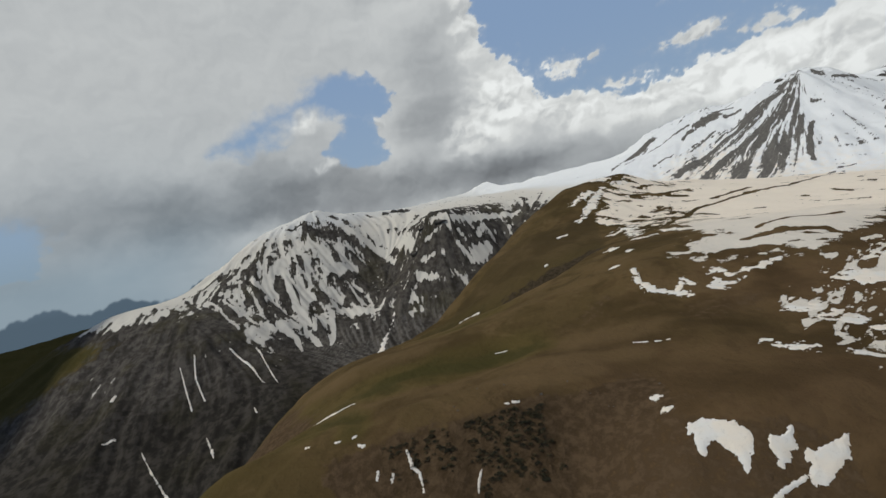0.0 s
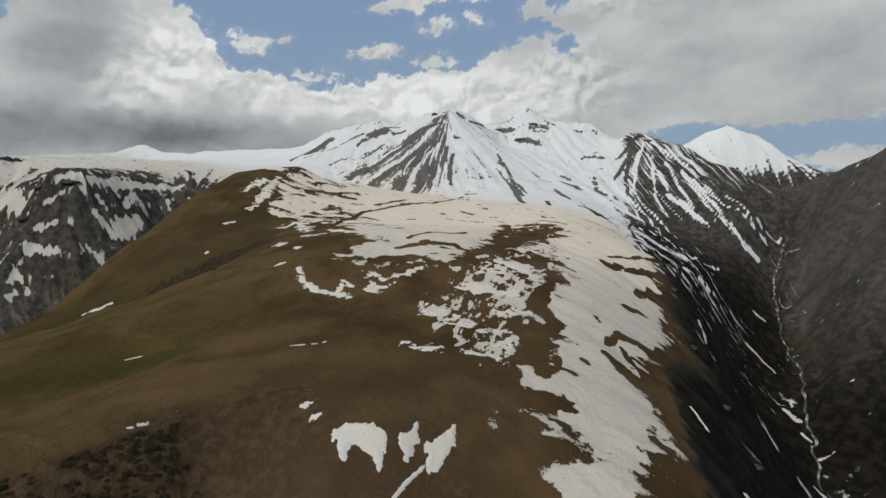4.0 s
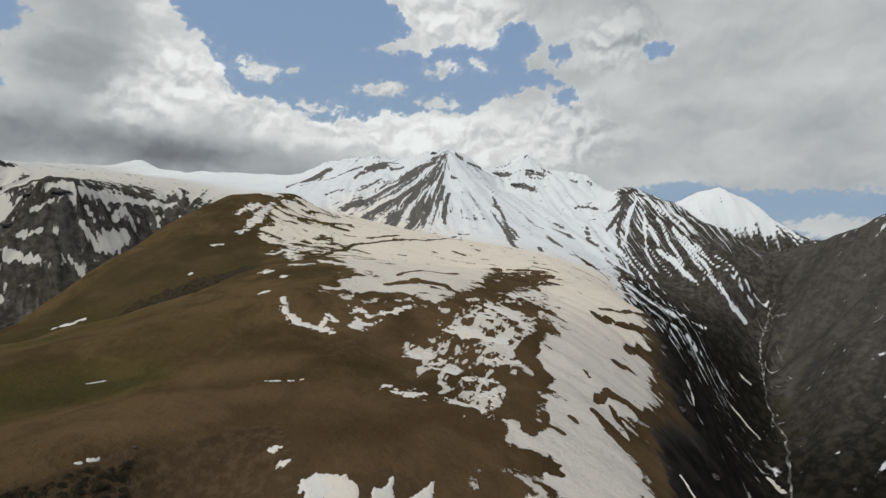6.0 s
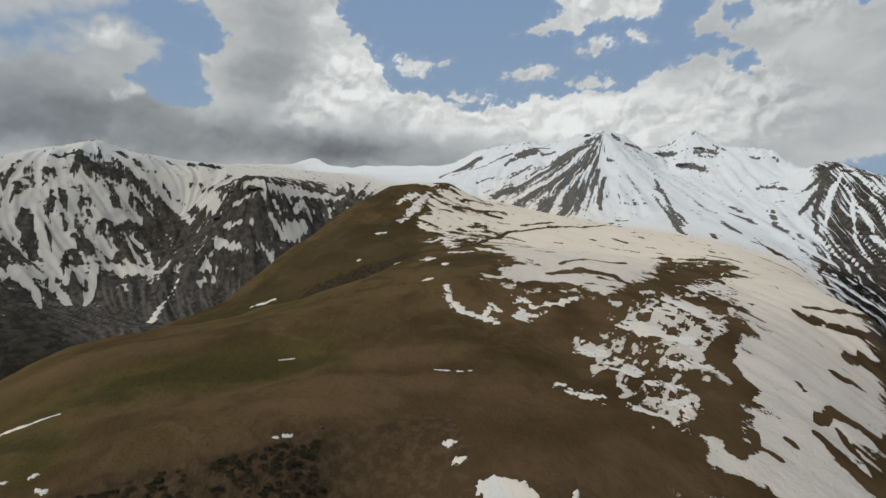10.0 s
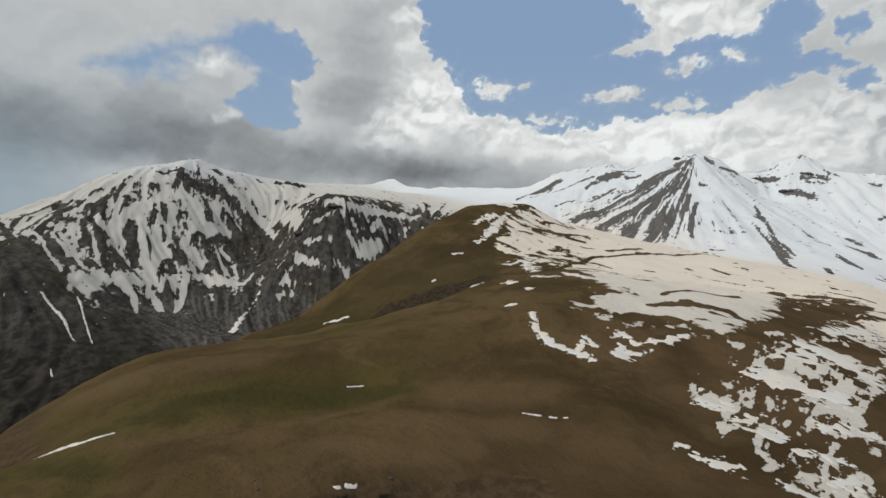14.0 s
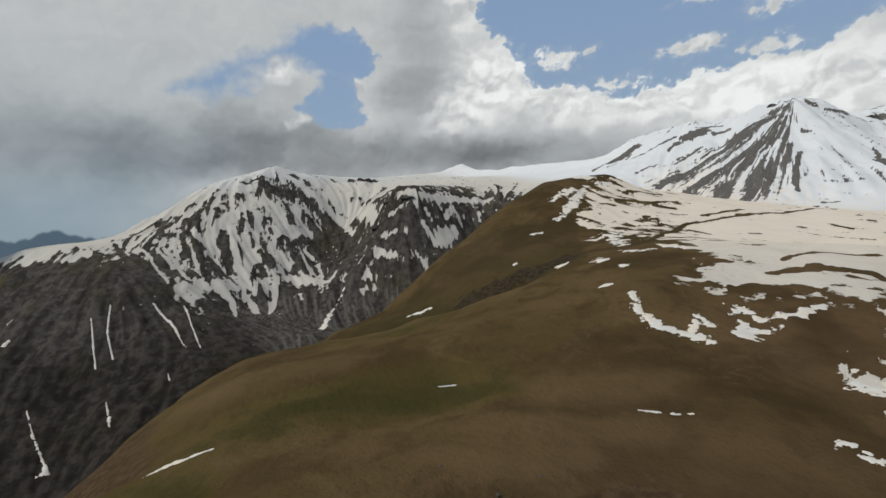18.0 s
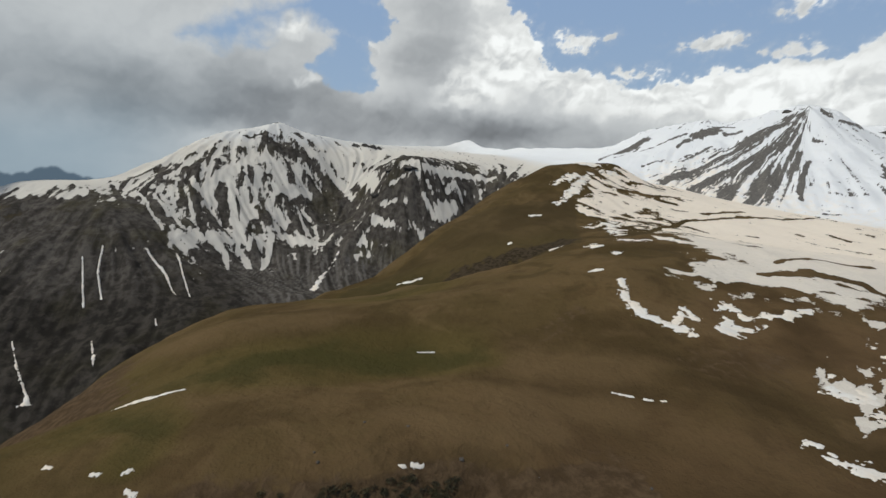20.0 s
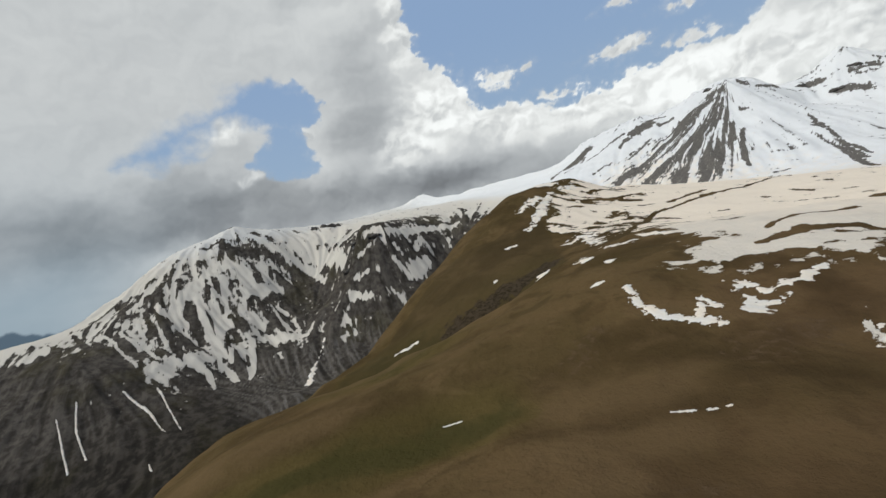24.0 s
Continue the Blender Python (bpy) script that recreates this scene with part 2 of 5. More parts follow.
k.put(glow.inputs["Color"], vault)
nt.links.new(glow.outputs[0], nt.nodes["Material Output"].inputs["Surface"])

# ================= relief: form lines of the land, in metres =================
FORMS = {}


def form(name, *line):
    """A crest, rim, rib, bench or valley line of the land."""
    FORMS[name] = line


form("hill_rim", (-417, 81, 821), (-464, 119, 797), (-517, 144, 793), (-605, 187, 780), (-768, 298, 755), (-872, 460, 723), (-935, 649, 726), (-972, 872, 812), (-984, 1102, 908), (-960, 1230, 960), (-927, 1338, 972), (-862, 1412, 968))
form("hill_bench", (-483, 242, 834), (-386, 287, 826), (-359, 341, 827), (-336, 407, 832), (-290, 462, 840), (-225, 519, 840))
form("hill_upper", (-412, 760, 884), (-336, 521, 867), (-265, 512, 844), (-172, 567, 843), (-82, 648, 841))
form("hill_near", (-150, 312, 829), (-99, 330, 820), (-50, 374, 812))
form("hill_mid", (-232, 368, 838), (-195, 386, 835), (-158, 423, 830), (-85, 452, 824))
form("hill_brow", (-310, 225, 838), (-275, 275, 835), (-225, 330, 835), (-180, 361, 822))
form("scarp_brow", (-332, 121, 833), (-314, 149, 836), (-293, 182, 839), (-278, 207, 839), (-266, 238, 838), (-257, 262, 837), (-235, 285, 837), (-218, 312, 835), (-205, 320, 834), (-188, 310, 833), (-178, 297, 832), (-165, 286, 831), (-150, 292, 830), (-120, 307, 826), (-95, 317, 821))
form("scarp_foot", (-305, 107, 811), (-286, 134, 813), (-265, 167, 816), (-250, 192, 815), (-238, 222, 813), (-228, 245, 812), (-214, 264, 817), (-203, 285, 826), (-190, 280, 826), (-176, 262, 819), (-158, 254, 810), (-135, 258, 804), (-108, 275, 799), (-85, 290, 797))
form("hill_green", (-386, 177, 831), (-338, 252, 825), (-491, 285, 832), (-576, 424, 798))
form("fold_crest", (-640, 398, 799), (-585, 470, 812), (-558, 560, 822), (-528, 612, 835), (-485, 690, 862))
form("fold_trough", (-735, 470, 738), (-690, 545, 742), (-650, 640, 755), (-612, 722, 778), (-575, 790, 822))
form("fold_back", (-800, 640, 748), (-730, 770, 806), (-785, 980, 868), (-840, 1150, 925))
form("hill_crest", (-463, 384, 838), (-500, 480, 832))
form("north_plateau", (-2400, 1900, 985), (-2200, 2300, 1000), (-1900, 2500, 985), (-1600, 2250, 960))
form("hill_foot", (-230, 120, 800), (-100, 160, 780), (40, 220, 770))
form("plateau_front", (-672, 1131, 865), (-491, 1164, 840), (-290, 1225, 815), (-85, 1306, 812))
form("knob_side", (-872, 1345, 964), (-790, 1240, 922), (-765, 1420, 918), (-830, 1620, 915), (-1000, 1720, 918))
form("plateau_back", (-1167, 1889, 895), (-963, 2108, 842), (-640, 2277, 814), (-272, 2297, 798))
form("peak_crest", (-1791, 2798, 1012), (-1575, 2919, 1172), (-1289, 3053, 1226), (-1185, 3092, 1208), (-1090, 3125, 1232), (-966, 3165, 1282), (-850, 3197, 1301), (-706, 3237, 1231), (-531, 3278, 1060))
form("peak_rib_west", (-951, 3118, 1271), (-1011, 2793, 1098), (-1051, 2457, 948), (-1097, 2212, 862))
form("peak_rib_mid", (-839, 3150, 1276), (-762, 2871, 1093), (-632, 2595, 936), (-560, 2402, 831))
form("peak_rib_east", (-798, 3162, 1258), (-517, 2977, 1039), (-234, 2758, 864), (-50, 2511, 778), (77, 2304, 733))
form("back_crest", (-641, 3710, 1215), (-418, 3735, 1332), (-239, 3755, 1232), (36, 3764, 1207), (193, 3764, 1085))
form("dark_crest", (109, 3518, 1045), (299, 3504, 1132), (491, 3282, 1030), (646, 2944, 843), (751, 2701, 717), (800, 2690, 650))
form("dark_rib", (295, 3455, 1116), (350, 3097, 872), (484, 2756, 654), (626, 2448, 539))
form("dark_foot", (136, 2500, 711), (265, 2280, 663), (404, 2040, 591))
form("far_cone", (710, 4412, 988), (825, 4390, 1099), (1020, 4345, 1189), (1201, 4301, 1109), (1420, 4235, 957), (1588, 4172, 852))
form("far_cone_foot", (1047, 3760, 666), (1308, 3613, 569))
form("north_rim", (-3414, 2480, 1062), (-3270, 2760, 1046), (-3165, 2879, 1080), (-3079, 2969, 1138), (-3015, 3036, 1084), (-2930, 3116, 1056), (-2767, 3264, 1070), (-2543, 3369, 1076), (-2275, 3556, 1082), (-1900, 3600, 1070))
form("right_crest", (1035, 2821, 765), (1096, 2750, 856), (1142, 2680, 902), (1201, 2599, 922), (1267, 2513, 964), (1480, 2150, 930), (1600, 1600, 880), (1550, 900, 800), (1400, 200, 700))
form("right_rib", (1150, 2400, 740), (1052, 2255, 631), (871, 1959, 438), (725, 1687, 296))
form("stream", (938, 2782, 568), (819, 2532, 448), (753, 2256, 340), (729, 1952, 241), (651, 1668, 190), (593, 1395, 165), (560, 1000, 130), (600, 400, 90), (650, -200, 50))
form("hill_edge_east", (63, 1903, 748), (142, 1487, 714), (169, 1127, 735), (127, 867, 718), (116, 656, 729), (93, 499, 742), (64, 367, 767), (90, 200, 740), (120, -100, 700))
form("left_crest", (-2741, 586, 855), (-2803, 785, 967), (-2950, 993, 1062), (-2883, 1181, 1108), (-2836, 1291, 1140), (-2819, 1451, 1092), (-2850, 1710, 1059), (-2671, 2306, 1021))
form("left_shoulder", (-2900, -250, 640), (-2818, 50, 782), (-2721, 167, 824), (-2612, 328, 824), (-2539, 485, 800))
form("left_spur", (-2247, 386, 747), (-2036, 320, 635), (-1747, 197, 464), (-1483, 100, 345))
form("left_base", (-1537, 344, 460), (-1609, 527, 490), (-1641, 733, 477), (-1646, 860, 496))
form("left_face", (-2589, 1114, 954), (-2318, 953, 741), (-2026, 796, 566))
form("left_gully", (-2402, 1477, 808), (-2167, 1365, 706), (-1936, 1122, 581), (-1729, 921, 486))
form("knoll", (-2179, 1464, 876), (-2080, 1522, 947), (-1961, 1596, 951), (-1874, 1769, 861))
form("knoll_face", (-1863, 1457, 728), (-1688, 1297, 527))
form("far_valley", (-1500, 2050, 900), (-1792, 1770, 743), (-1640, 1480, 588), (-1450, 1200, 475))
form("left_valley", (-1400, 900, 440), (-1300, 650, 420), (-1230, 420, 400), (-1150, 200, 380), (-1000, 0, 350), (-900, -300, 320), (-850, -900, 280))
form("south_ground", (-450, -100, 700), (-300, -400, 640), (0, -500, 620), (-200, -1200, 480), (300, -1500, 420), (-600, -2500, 450), (600, -2600, 450), (-1800, -1000, 420), (-2200, -400, 420), (1200, -1200, 700), (2400, -800, 900), (2600, 1200, 1000), (2300, 2800, 950))
form("outer_rim", (-4300, -1900, 650), (-4650, -700, 640), (-4700, 0, 660), (-4650, 600, 690), (-4500, 1300, 760), (-4200, 2100, 880), (-3300, 3350, 960), (-2000, 4250, 960), (-400, 4680, 950), (600, 4680, 900), (2200, 4150, 820), (3600, 3000, 880), (4650, 600, 950), (4300, -1900, 900), (2600, -3900, 800), (0, -4700, 750), (-2600, -3900, 700))
form("north_basin", (-2800, 2700, 1018), (-2600, 2800, 1024), (-2400, 2850, 1030), (-2150, 2950, 1034))
form("west_plain", (-3500, -500, 380), (-3700, 300, 420), (-3700, 1100, 560), (-3700, 1900, 780))


def hash01(i, j, seed):
    """A repeatable number from 0 to 1 for each lattice point."""
    n = (i.astype(np.int64) * 374761393 + j.astype(np.int64) * 668265263 + seed * 974634777) & 0xFFFFFFFF
    n = ((n ^ (n >> 13)) * 1274126177) & 0xFFFFFFFF
    return ((n ^ (n >> 16)) & 0xFFFF) / 65535.0


def vnoise(x, y, seed):
    """Smooth gradient noise, about -1 to 1."""
    i, j = np.floor(x), np.floor(y)
    u, v = x - i, y - j
    out = 0
    fu, fv = u * u * u * (u * (u * 6 - 15) + 10), v * v * v * (v * (v * 6 - 15) + 10)
    for a in (0, 1):
        for b in (0, 1):
            ang = hash01(i + a, j + b, seed) * 2 * math.pi
            g = np.cos(ang) * (u - a) + np.sin(ang) * (v - b)
            out = out + g * (fu if a else 1 - fu) * (fv if b else 1 - fv)
    return out * 1.5


def fbm(x, y, octaves, seed, gain=0.5):
    total, amp = 0, 1.0
    for k in range(octaves):
        total = total + amp * vnoise(x * 2.03 ** k + 17.3 * k, y * 2.03 ** k - 9.1 * k, seed + k)
        amp *= gain
    return total


def ridged(x, y, octaves, seed, gain=0.5):
    total, amp = 0, 1.0
    for k in range(octaves):
        total = total + amp * (1 - 2 * np.abs(vnoise(x * 2.03 ** k + 5.7 * k, y * 2.03 ** k + 3.3 * k, seed + k)))
        amp *= gain
    return total


def smooth(a, b, x):
    u = np.clip((x - a) / (b - a), 0, 1)
    return u * u * (3 - 2 * u)


def along(line, step):
    """Points every step metres along a form line."""
    pts = [np.array(line[0], float)]
    for p, q in zip(line, line[1:]):
        p, q = np.array(p, float), np.array(q, float)
        n = max(1, int(np.linalg.norm((q - p)[:2]) / step))
        pts += [p + (q - p) * k / n for k in range(1, n + 1)]
    return pts


def line_distance(x, y, line):
    """Distance in plan from (x, y) to a line of (x, y, ...) points."""
    best = np.full(np.shape(x), 1e9)
    for p, q in zip(line, line[1:]):
        dx, dy = q[0] - p[0], q[1] - p[1]
        u = np.clip(((x - p[0]) * dx + (y - p[1]) * dy) / (dx * dx + dy * dy + 1e-9), 0, 1)
        best = np.minimum(best, np.hypot(x - p[0] - u * dx, y - p[1] - u * dy))
    return best


# the land between the form lines is a stretched skin
named = [(p, 40.0 if name.startswith("hill_") and name not in ("hill_rim", "hill_edge_east") else 3.0) for name, line in FORMS.items()
         for p in along(line, 250 if name in ("outer_rim", "south_ground", "west_plain") else 20 if name.startswith("scarp_") else 75)]
knots, give = np.array([p for p, _ in named]), np.array([g for _, g in named])
_, first = np.unique(np.round(knots[:, :2] / 12), axis=0, return_index=True)
knots, give = knots[np.sort(first)], give[np.sort(first)]
kd = np.hypot(knots[:, None, 0] - knots[None, :, 0], knots[:, None, 1] - knots[None, :, 1])
SOFT = 25.0
kernel = -np.sqrt(kd ** 2 + SOFT ** 2)
count = len(knots)
system = np.zeros((count + 1, count + 1))
system[:count, :count] = kernel + np.diag(give)
system[:count, count] = system[count, :count] = 1
skin = np.linalg.solve(system, np.append(knots[:, 2], 0))


def base_height(x, y):
    out = np.empty(x.size)
    fx, fy = x.ravel(), y.ravel()
    kx, ky, wts = knots[:, 0].astype(np.float32), knots[:, 1].astype(np.float32), skin[:count].astype(np.float32)
    for s in range(0, fx.size, 20000):
        d = fx[s:s + 20000, None].astype(np.float32) - kx
        e = fy[s:s + 20000, None].astype(np.float32) - ky
        out[s:s + 20000] = -np.sqrt(d * d + e * e + np.float32(SOFT ** 2)) @ wts
    return (out + skin[count]).reshape(x.shape)


# a coarse map of the fall lines, down which gullies and snow streaks run
STEP = 25.0
RX, RY = np.meshgrid(np.arange(-4800, 4801, STEP), np.arange(-4800, 4801, STEP), indexing="ij")
fall = base_height(RX, RY)
for _ in range(3):
    fall[1:-1, 1:-1] = (fall[1:-1, 1:-1] * 2 + fall[2:, 1:-1] + fall[:-2, 1:-1] + fall[1:-1, 2:] + fall[1:-1, :-2]) / 6
FX, FY = np.gradient(fall, STEP)
STEEP = np.hypot(FX, FY)
FX, FY = FX / (STEEP + 0.06), FY / (STEEP + 0.06)


def sample(grid, x, y):
    u, v = np.clip((x + 4800) / STEP, 0, grid.shape[0] - 1.001), np.clip((y + 4800) / STEP, 0, grid.shape[1] - 1.001)
    i, j = u.astype(int), v.astype(int)
    u, v = u - i, v - j
    return (grid[i, j] * (1 - u) + grid[i + 1, j] * u) * (1 - v) + (grid[i, j + 1] * (1 - u) + grid[i + 1, j + 1] * u) * v


def streaks(x, y, width, length, seed, steps=4):
    """Noise drawn out along the fall lines, about -1 to 1."""
    total = vnoise(x / width, y / width, seed)
    for side in (-1, 1):
        px, py = x, y
        for _ in range(steps):
            dx, dy = sample(FX, px, py), sample(FY, px, py)
            px, py = px + side * dx * length / steps / 2, py + side * dy * length / steps / 2
            total = total + vnoise(px / width, py / width, seed)
    return total / (0.62 * math.sqrt(2 * steps + 1))


def zones(x, y):
    """How far a place belongs to the western range, the main peak, the eastern valley."""
    edge = 60 * vnoise(x / 140, y / 140, 7)
    west = smooth(-1180, -1330, x + edge * 0.5) * smooth(2300, 1900, y + 0.35 * (x + 1200))
    peak = smooth(1450, 1250, np.hypot(x + 880, (y - 3250) * 1.15)) * smooth(-1500, -1300, -abs(x + 700))
    broad = smooth(1900, 2500, y)
    east = smooth(70 - 110 * broad, 190 + 110 * broad, x - 0.03 * (y - 900) + edge * 0.6)
    return west, np.clip(peak - east, 0, 1), east


def land(x, y):
    """Height of the land, with its gullies and roughness."""
    if x.size > 500000:     # a smooth skin: worked out at every other point of the great grid
        i, j = (np.append(np.arange(0, n - 1, 2), n - 1) for n in x.shape)
        h = base_height(x[np.ix_(i, j)], y[np.ix_(i, j)])
        a, b = np.interp(np.arange(x.shape[0]), i, np.arange(len(i))), np.interp(np.arange(x.shape[1]), j, np.arange(len(j)))
        ia, jb = np.minimum(a.astype(int), len(i) - 2), np.minimum(b.astype(int), len(j) - 2)
        a, b = (a - ia)[:, None], b - jb
        h = h[ia] * (1 - a) + h[ia + 1] * a
        h = h[:, jb] * (1 - b) + h[:, jb + 1] * b
    else:
        h = base_height(x, y)
    west, peak, east = zones(x, y)
    rock = np.clip(west + peak + east, 0, 1)
    steep = sample(STEEP, x, y)
    cut = smooth(0.12, 0.5, steep)
    g1, g2 = streaks(x, y, 75.0, 420.0, 11), streaks(x, y, 26.0, 170.0, 23)
    gul = 0.7 * g1 + 0.3 * g2
    h = h + rock * cut * (g1 * 9.0 + g2 * 3.2) * np.where(peak > 0.5, 0.7, 1.0) 
    wall = east * smooth(640, 860, x) * smooth(3600, 3000, y)
    there = wall > 0
    if there.any():
        h[there] += (wall * cut)[there] * 30.0 * streaks(x[there], y[there], 190.0, 800.0, 17)
    h = h + rock * fbm(x / 170.0, y / 170.0, 6, 41, 0.45) * 9.0 * (0.4 + cut)
    jag = np.minimum(line_distance(x, y, FORMS["peak_crest"]), line_distance(x, y, FORMS["back_crest"]))
    h = h + smooth(110, 10, jag) * 11.0 * fbm(x / 55.0, y / 55.0, 3, 67)
    h = h + smooth(1600, 2100, y) * smooth(-2100, -2500, x) * 9.0 * fbm(x / 130.0, y / 130.0, 4, 63)
    hill = 1 - rock
    h = h + hill * (fbm(x / 150.0, y / 150.0, 3, 51) * 4.5 + fbm(x / 34.0, y / 34.0, 4, 57) * 0.9 + cut * (g1 * 2.5 + g2 * 1.2))
    return h, gul, g2, steep, west, peak, east


# outline in plan of the great snowfield on the plateau, with its tongue down the hill's edge
def snowfield_edge():
    west = [(-1400, 2300), (-1080, 1700), (-900, 1480), (-865, 1315), (-751, 1081), (-696, 1020), (-614, 1012), (-517, 985), (-364, 750), (-318, 621), (-296, 600), (-253, 598), (-216, 615), (-186, 636),
            (-162, 700), (-160, 782), (-172, 900), (-200, 1200), (-130, 1384), (-78, 1300)]
    tongue = [(-73, 905), (-63, 720), (-56, 610), (-56, 535), (-58, 470), (-62, 440), (-55, 410), (-45, 380), (-57, 350), (-28, 355), (-20, 335), (-36, 309), (-27, 288), (-5, 275), (20, 300), (18, 344),
              (50, 405), (46, 446), (30, 480), (50, 560), (80, 640), (90, 700), (100, 780), (125, 900), (150, 1042), (300, 1850)]
    north = [(300, 2600), (150, 3700), (-1900, 3700), (-1950, 2700)]
    return west + tongue + north


def thin_snow_edge():
    """The stretch of broken snow beside the tongue."""
    return [(-160, 593), (-140, 640), (-139, 775), (-129, 1300), (-72, 974), (-60, 713), (-63, 564), (-78, 519), (-80, 426), (-105, 406), (-136, 457), (-164, 493)]


def inside_by(x, y, ring):
    """Metres inside (+) or outside (-) a closed outline in plan."""
    d = line_distance(x, y, ring + ring[:1])
    odd = np.zeros(np.shape(x), bool)
    for p, q in zip(ring, ring[1:] + ring[:1]):
        if p[1] != q[1]:
            odd ^= ((p[1] > y) != (q[1] > y)) & (x < (q[0] - p[0]) * (y - p[1]) / (q[1] - p[1]) + p[0])
    return np.where(odd, d, -d)


def snow_cover(x, y, h, gul, fine, steep, west, peak, east, thread):
    """Snow where positive, bare where negative."""
    n1, n2 = fbm(x / 90.0, y / 90.0, 4, 71), fbm(x / 22.0, y / 15.0, 3, 77)
    speck = fbm(x / 11.0, y / 30.0, 4, 79, 0.6)
    field = inside_by(x + 14 * n1, y + 14 * n2, snowfield_edge())
    lanes = vnoise((x + 0.25 * y) / 95.0, (y - 0.25 * x) / 26.0, 91) + 0.6 * vnoise((x + 0.25 * y) / 38.0, (y - 0.25 * x) / 10.0, 92)
    s_hill = np.clip(field / 38.0, -2.0, 0.54) + 0.34 * n1 + 0.30 * n2 + 0.56 * lanes * smooth(3000, 2000, y) * (0.30 + 0.70 * smooth(550, 900, y))
    s_hill = s_hill - 0.42 * smooth(260, 60, line_distance(x, y, [(-900, 1420), (-790, 1180), (-700, 1060), (-560, 1040)]))
    broken = np.clip(inside_by(x + 10 * n1, y + 10 * n2, thin_snow_edge()) / 25.0, -2.0, 0.10)
    s_hill = np.maximum(s_hill, broken - 0.15 + 0.45 * n1 + 0.95 * speck)
    s_hill = np.maximum(s_hill, smooth(1650, 2100, y) * smooth(-900, -1100, x) * 3.0 - 2.0 + 0.25 * n1)
    # western range: deep snow on the tops, streaks in the gullies, bare foot
    strata = vnoise(h / 24.0 + 0.7 * n1, (x + y) / 130.0, 95)
    s_west = -0.26 + 0.30 * smooth(620, 1000, h) - 0.36 * gul - 0.46 * fine - 0.22 * thread + 0.52 * n1 + 0.22 * n2 + 0.42 * strata + 0.30 * smooth(70, 20, abs(h - 640))
    s_west = s_west - 0.46 * smooth(420, 250, line_distance(x, y, FORMS["knoll"])) + 0.25 * n2
    s_west = s_west - 1.3 * smooth(610, 520, h + 45 * n1)
    back = smooth(-2700, -2900, x + 0.12 * (y - 1200)) * smooth(740, 820, h)
    s_west = s_west + back * 0.9 - smooth(640, 420, y) * smooth(800, 745, h) * 1.15 - smooth(-3150, -3350, x) * smooth(1500, 1100, y)
    s_west = s_west + smooth(760, 830, h - 20 * n2) * smooth(600, 300, y) * 0.9
    s_west = s_west + 0.75 * smooth(860, 930, h - 25 * n1) * smooth(1380, 1560, y) * smooth(170, 300, line_distance(x, y, FORMS["knoll"]))
    # main peak: snow with bare ribs on the western half of its face
    th = np.arctan2(x + 850, 3210 - y)
    rr = np.hypot(x + 850, y - 3210)
    ribs = 0.8 * vnoise(th * 14.0 + 0.3 * vnoise(x / 150, y / 150, 83), rr / 700.0, 81) + 0.75 * vnoise(th * 36.0, rr / 330.0, 82) + 0.25 * n2
    tw = th + 0.12 * n1 + 0.05 * n2
    sector = smooth(-0.50, -0.26, tw) * smooth(0.42, 0.08, tw) * smooth(1050, 820, rr + 150 * ribs) * smooth(10, 70, rr)
    thin = smooth(0.25, 0.4, th) * smooth(900, 500, abs(rr - 420) + 300)
    crest = smooth(190, 40, line_distance(x, y, FORMS["peak_crest"])) * smooth(-780, -900, x)
    s_peak = 0.66 - sector * (0.50 + 1.1 * ribs) - thin * (0.6 * smooth(0.3, 0.65, ribs)) - crest * (0.12 + 0.45 * n2 + 0.25 * n1 + 0.4 * fine) - 0.62 * np.maximum(thread, 0) * smooth(840, 960, h) - 0.6 * np.maximum(lanes, 0) * smooth(980, 860, h) + 0.18 * n2
    # eastern side: streaked dark peak, white cone, nearly bare valley
    s_dark = smooth(620, 1120, h) * 0.75 - 0.70 + 0.2 * n1 + smooth(230, 40, x - 0.06 * (y - 2600)) * 0.8 * smooth(1700, 2300, y)
    s_vale = -0.80 - 0.25 * gul - 0.55 * fine + 0.25 * n1 + 0.30 * n2 + 0.25 * smooth(1300, 2200, y) * smooth(700, 500, x) + 0.45 * smooth(820, 960, h)
    s_vale = s_vale + 0.42 * smooth(480, 150, x) * smooth(1250, 1600, y) * smooth(760, 420, x)
    s_east = s_vale + (s_dark - s_vale) * smooth(2000, 2450, y + 0.1 * x) * smooth(1100, 900, x - 0.2 * (y - 2700))
    cone = smooth(3500, 3800, y + 0.25 * (x - 900))
    s_east = s_east + (smooth(680, 1020, h) * 1.7 - 0.85 - 0.5 * fine - 0.3 * gul - 0.5 * np.maximum(thread, 0) - s_east) * cone
    s = s_hill * (1 - west) * (1 - peak) * (1 - east) + s_west * west + s_peak * peak + s_east * east
    return np.clip(s, -2, 1)


# bare ribs and islands, snow streaks, and the hill's brown, tan and green places: lines of (x, y, half width)
MARKS = {}


def mark(kind, *line):
    MARKS.setdefault(kind, []).append(line)


mark("bare", (-853, 3073, 8.6), (-935, 2913, 19.1), (-1002, 2739, 31.2), (-1045, 2577, 33.8), (-1089, 2401, 23), (-1142, 2312, 17.4))
mark("bare", (-834, 2973, 10.8), (-859, 2784, 19.3), (-908, 2571, 22.5), (-973, 2436, 18.5), (-1008, 2328, 31.1), (-1015, 2169, 27.6))
mark("bare", (-827, 3015, 10.3), (-842, 2847, 25.7), (-881, 2640, 16), (-906, 2474, 16.4), (-918, 2335, 24.2))
mark("bare", (-879, 2355, 27.2), (-866, 2203, 41))
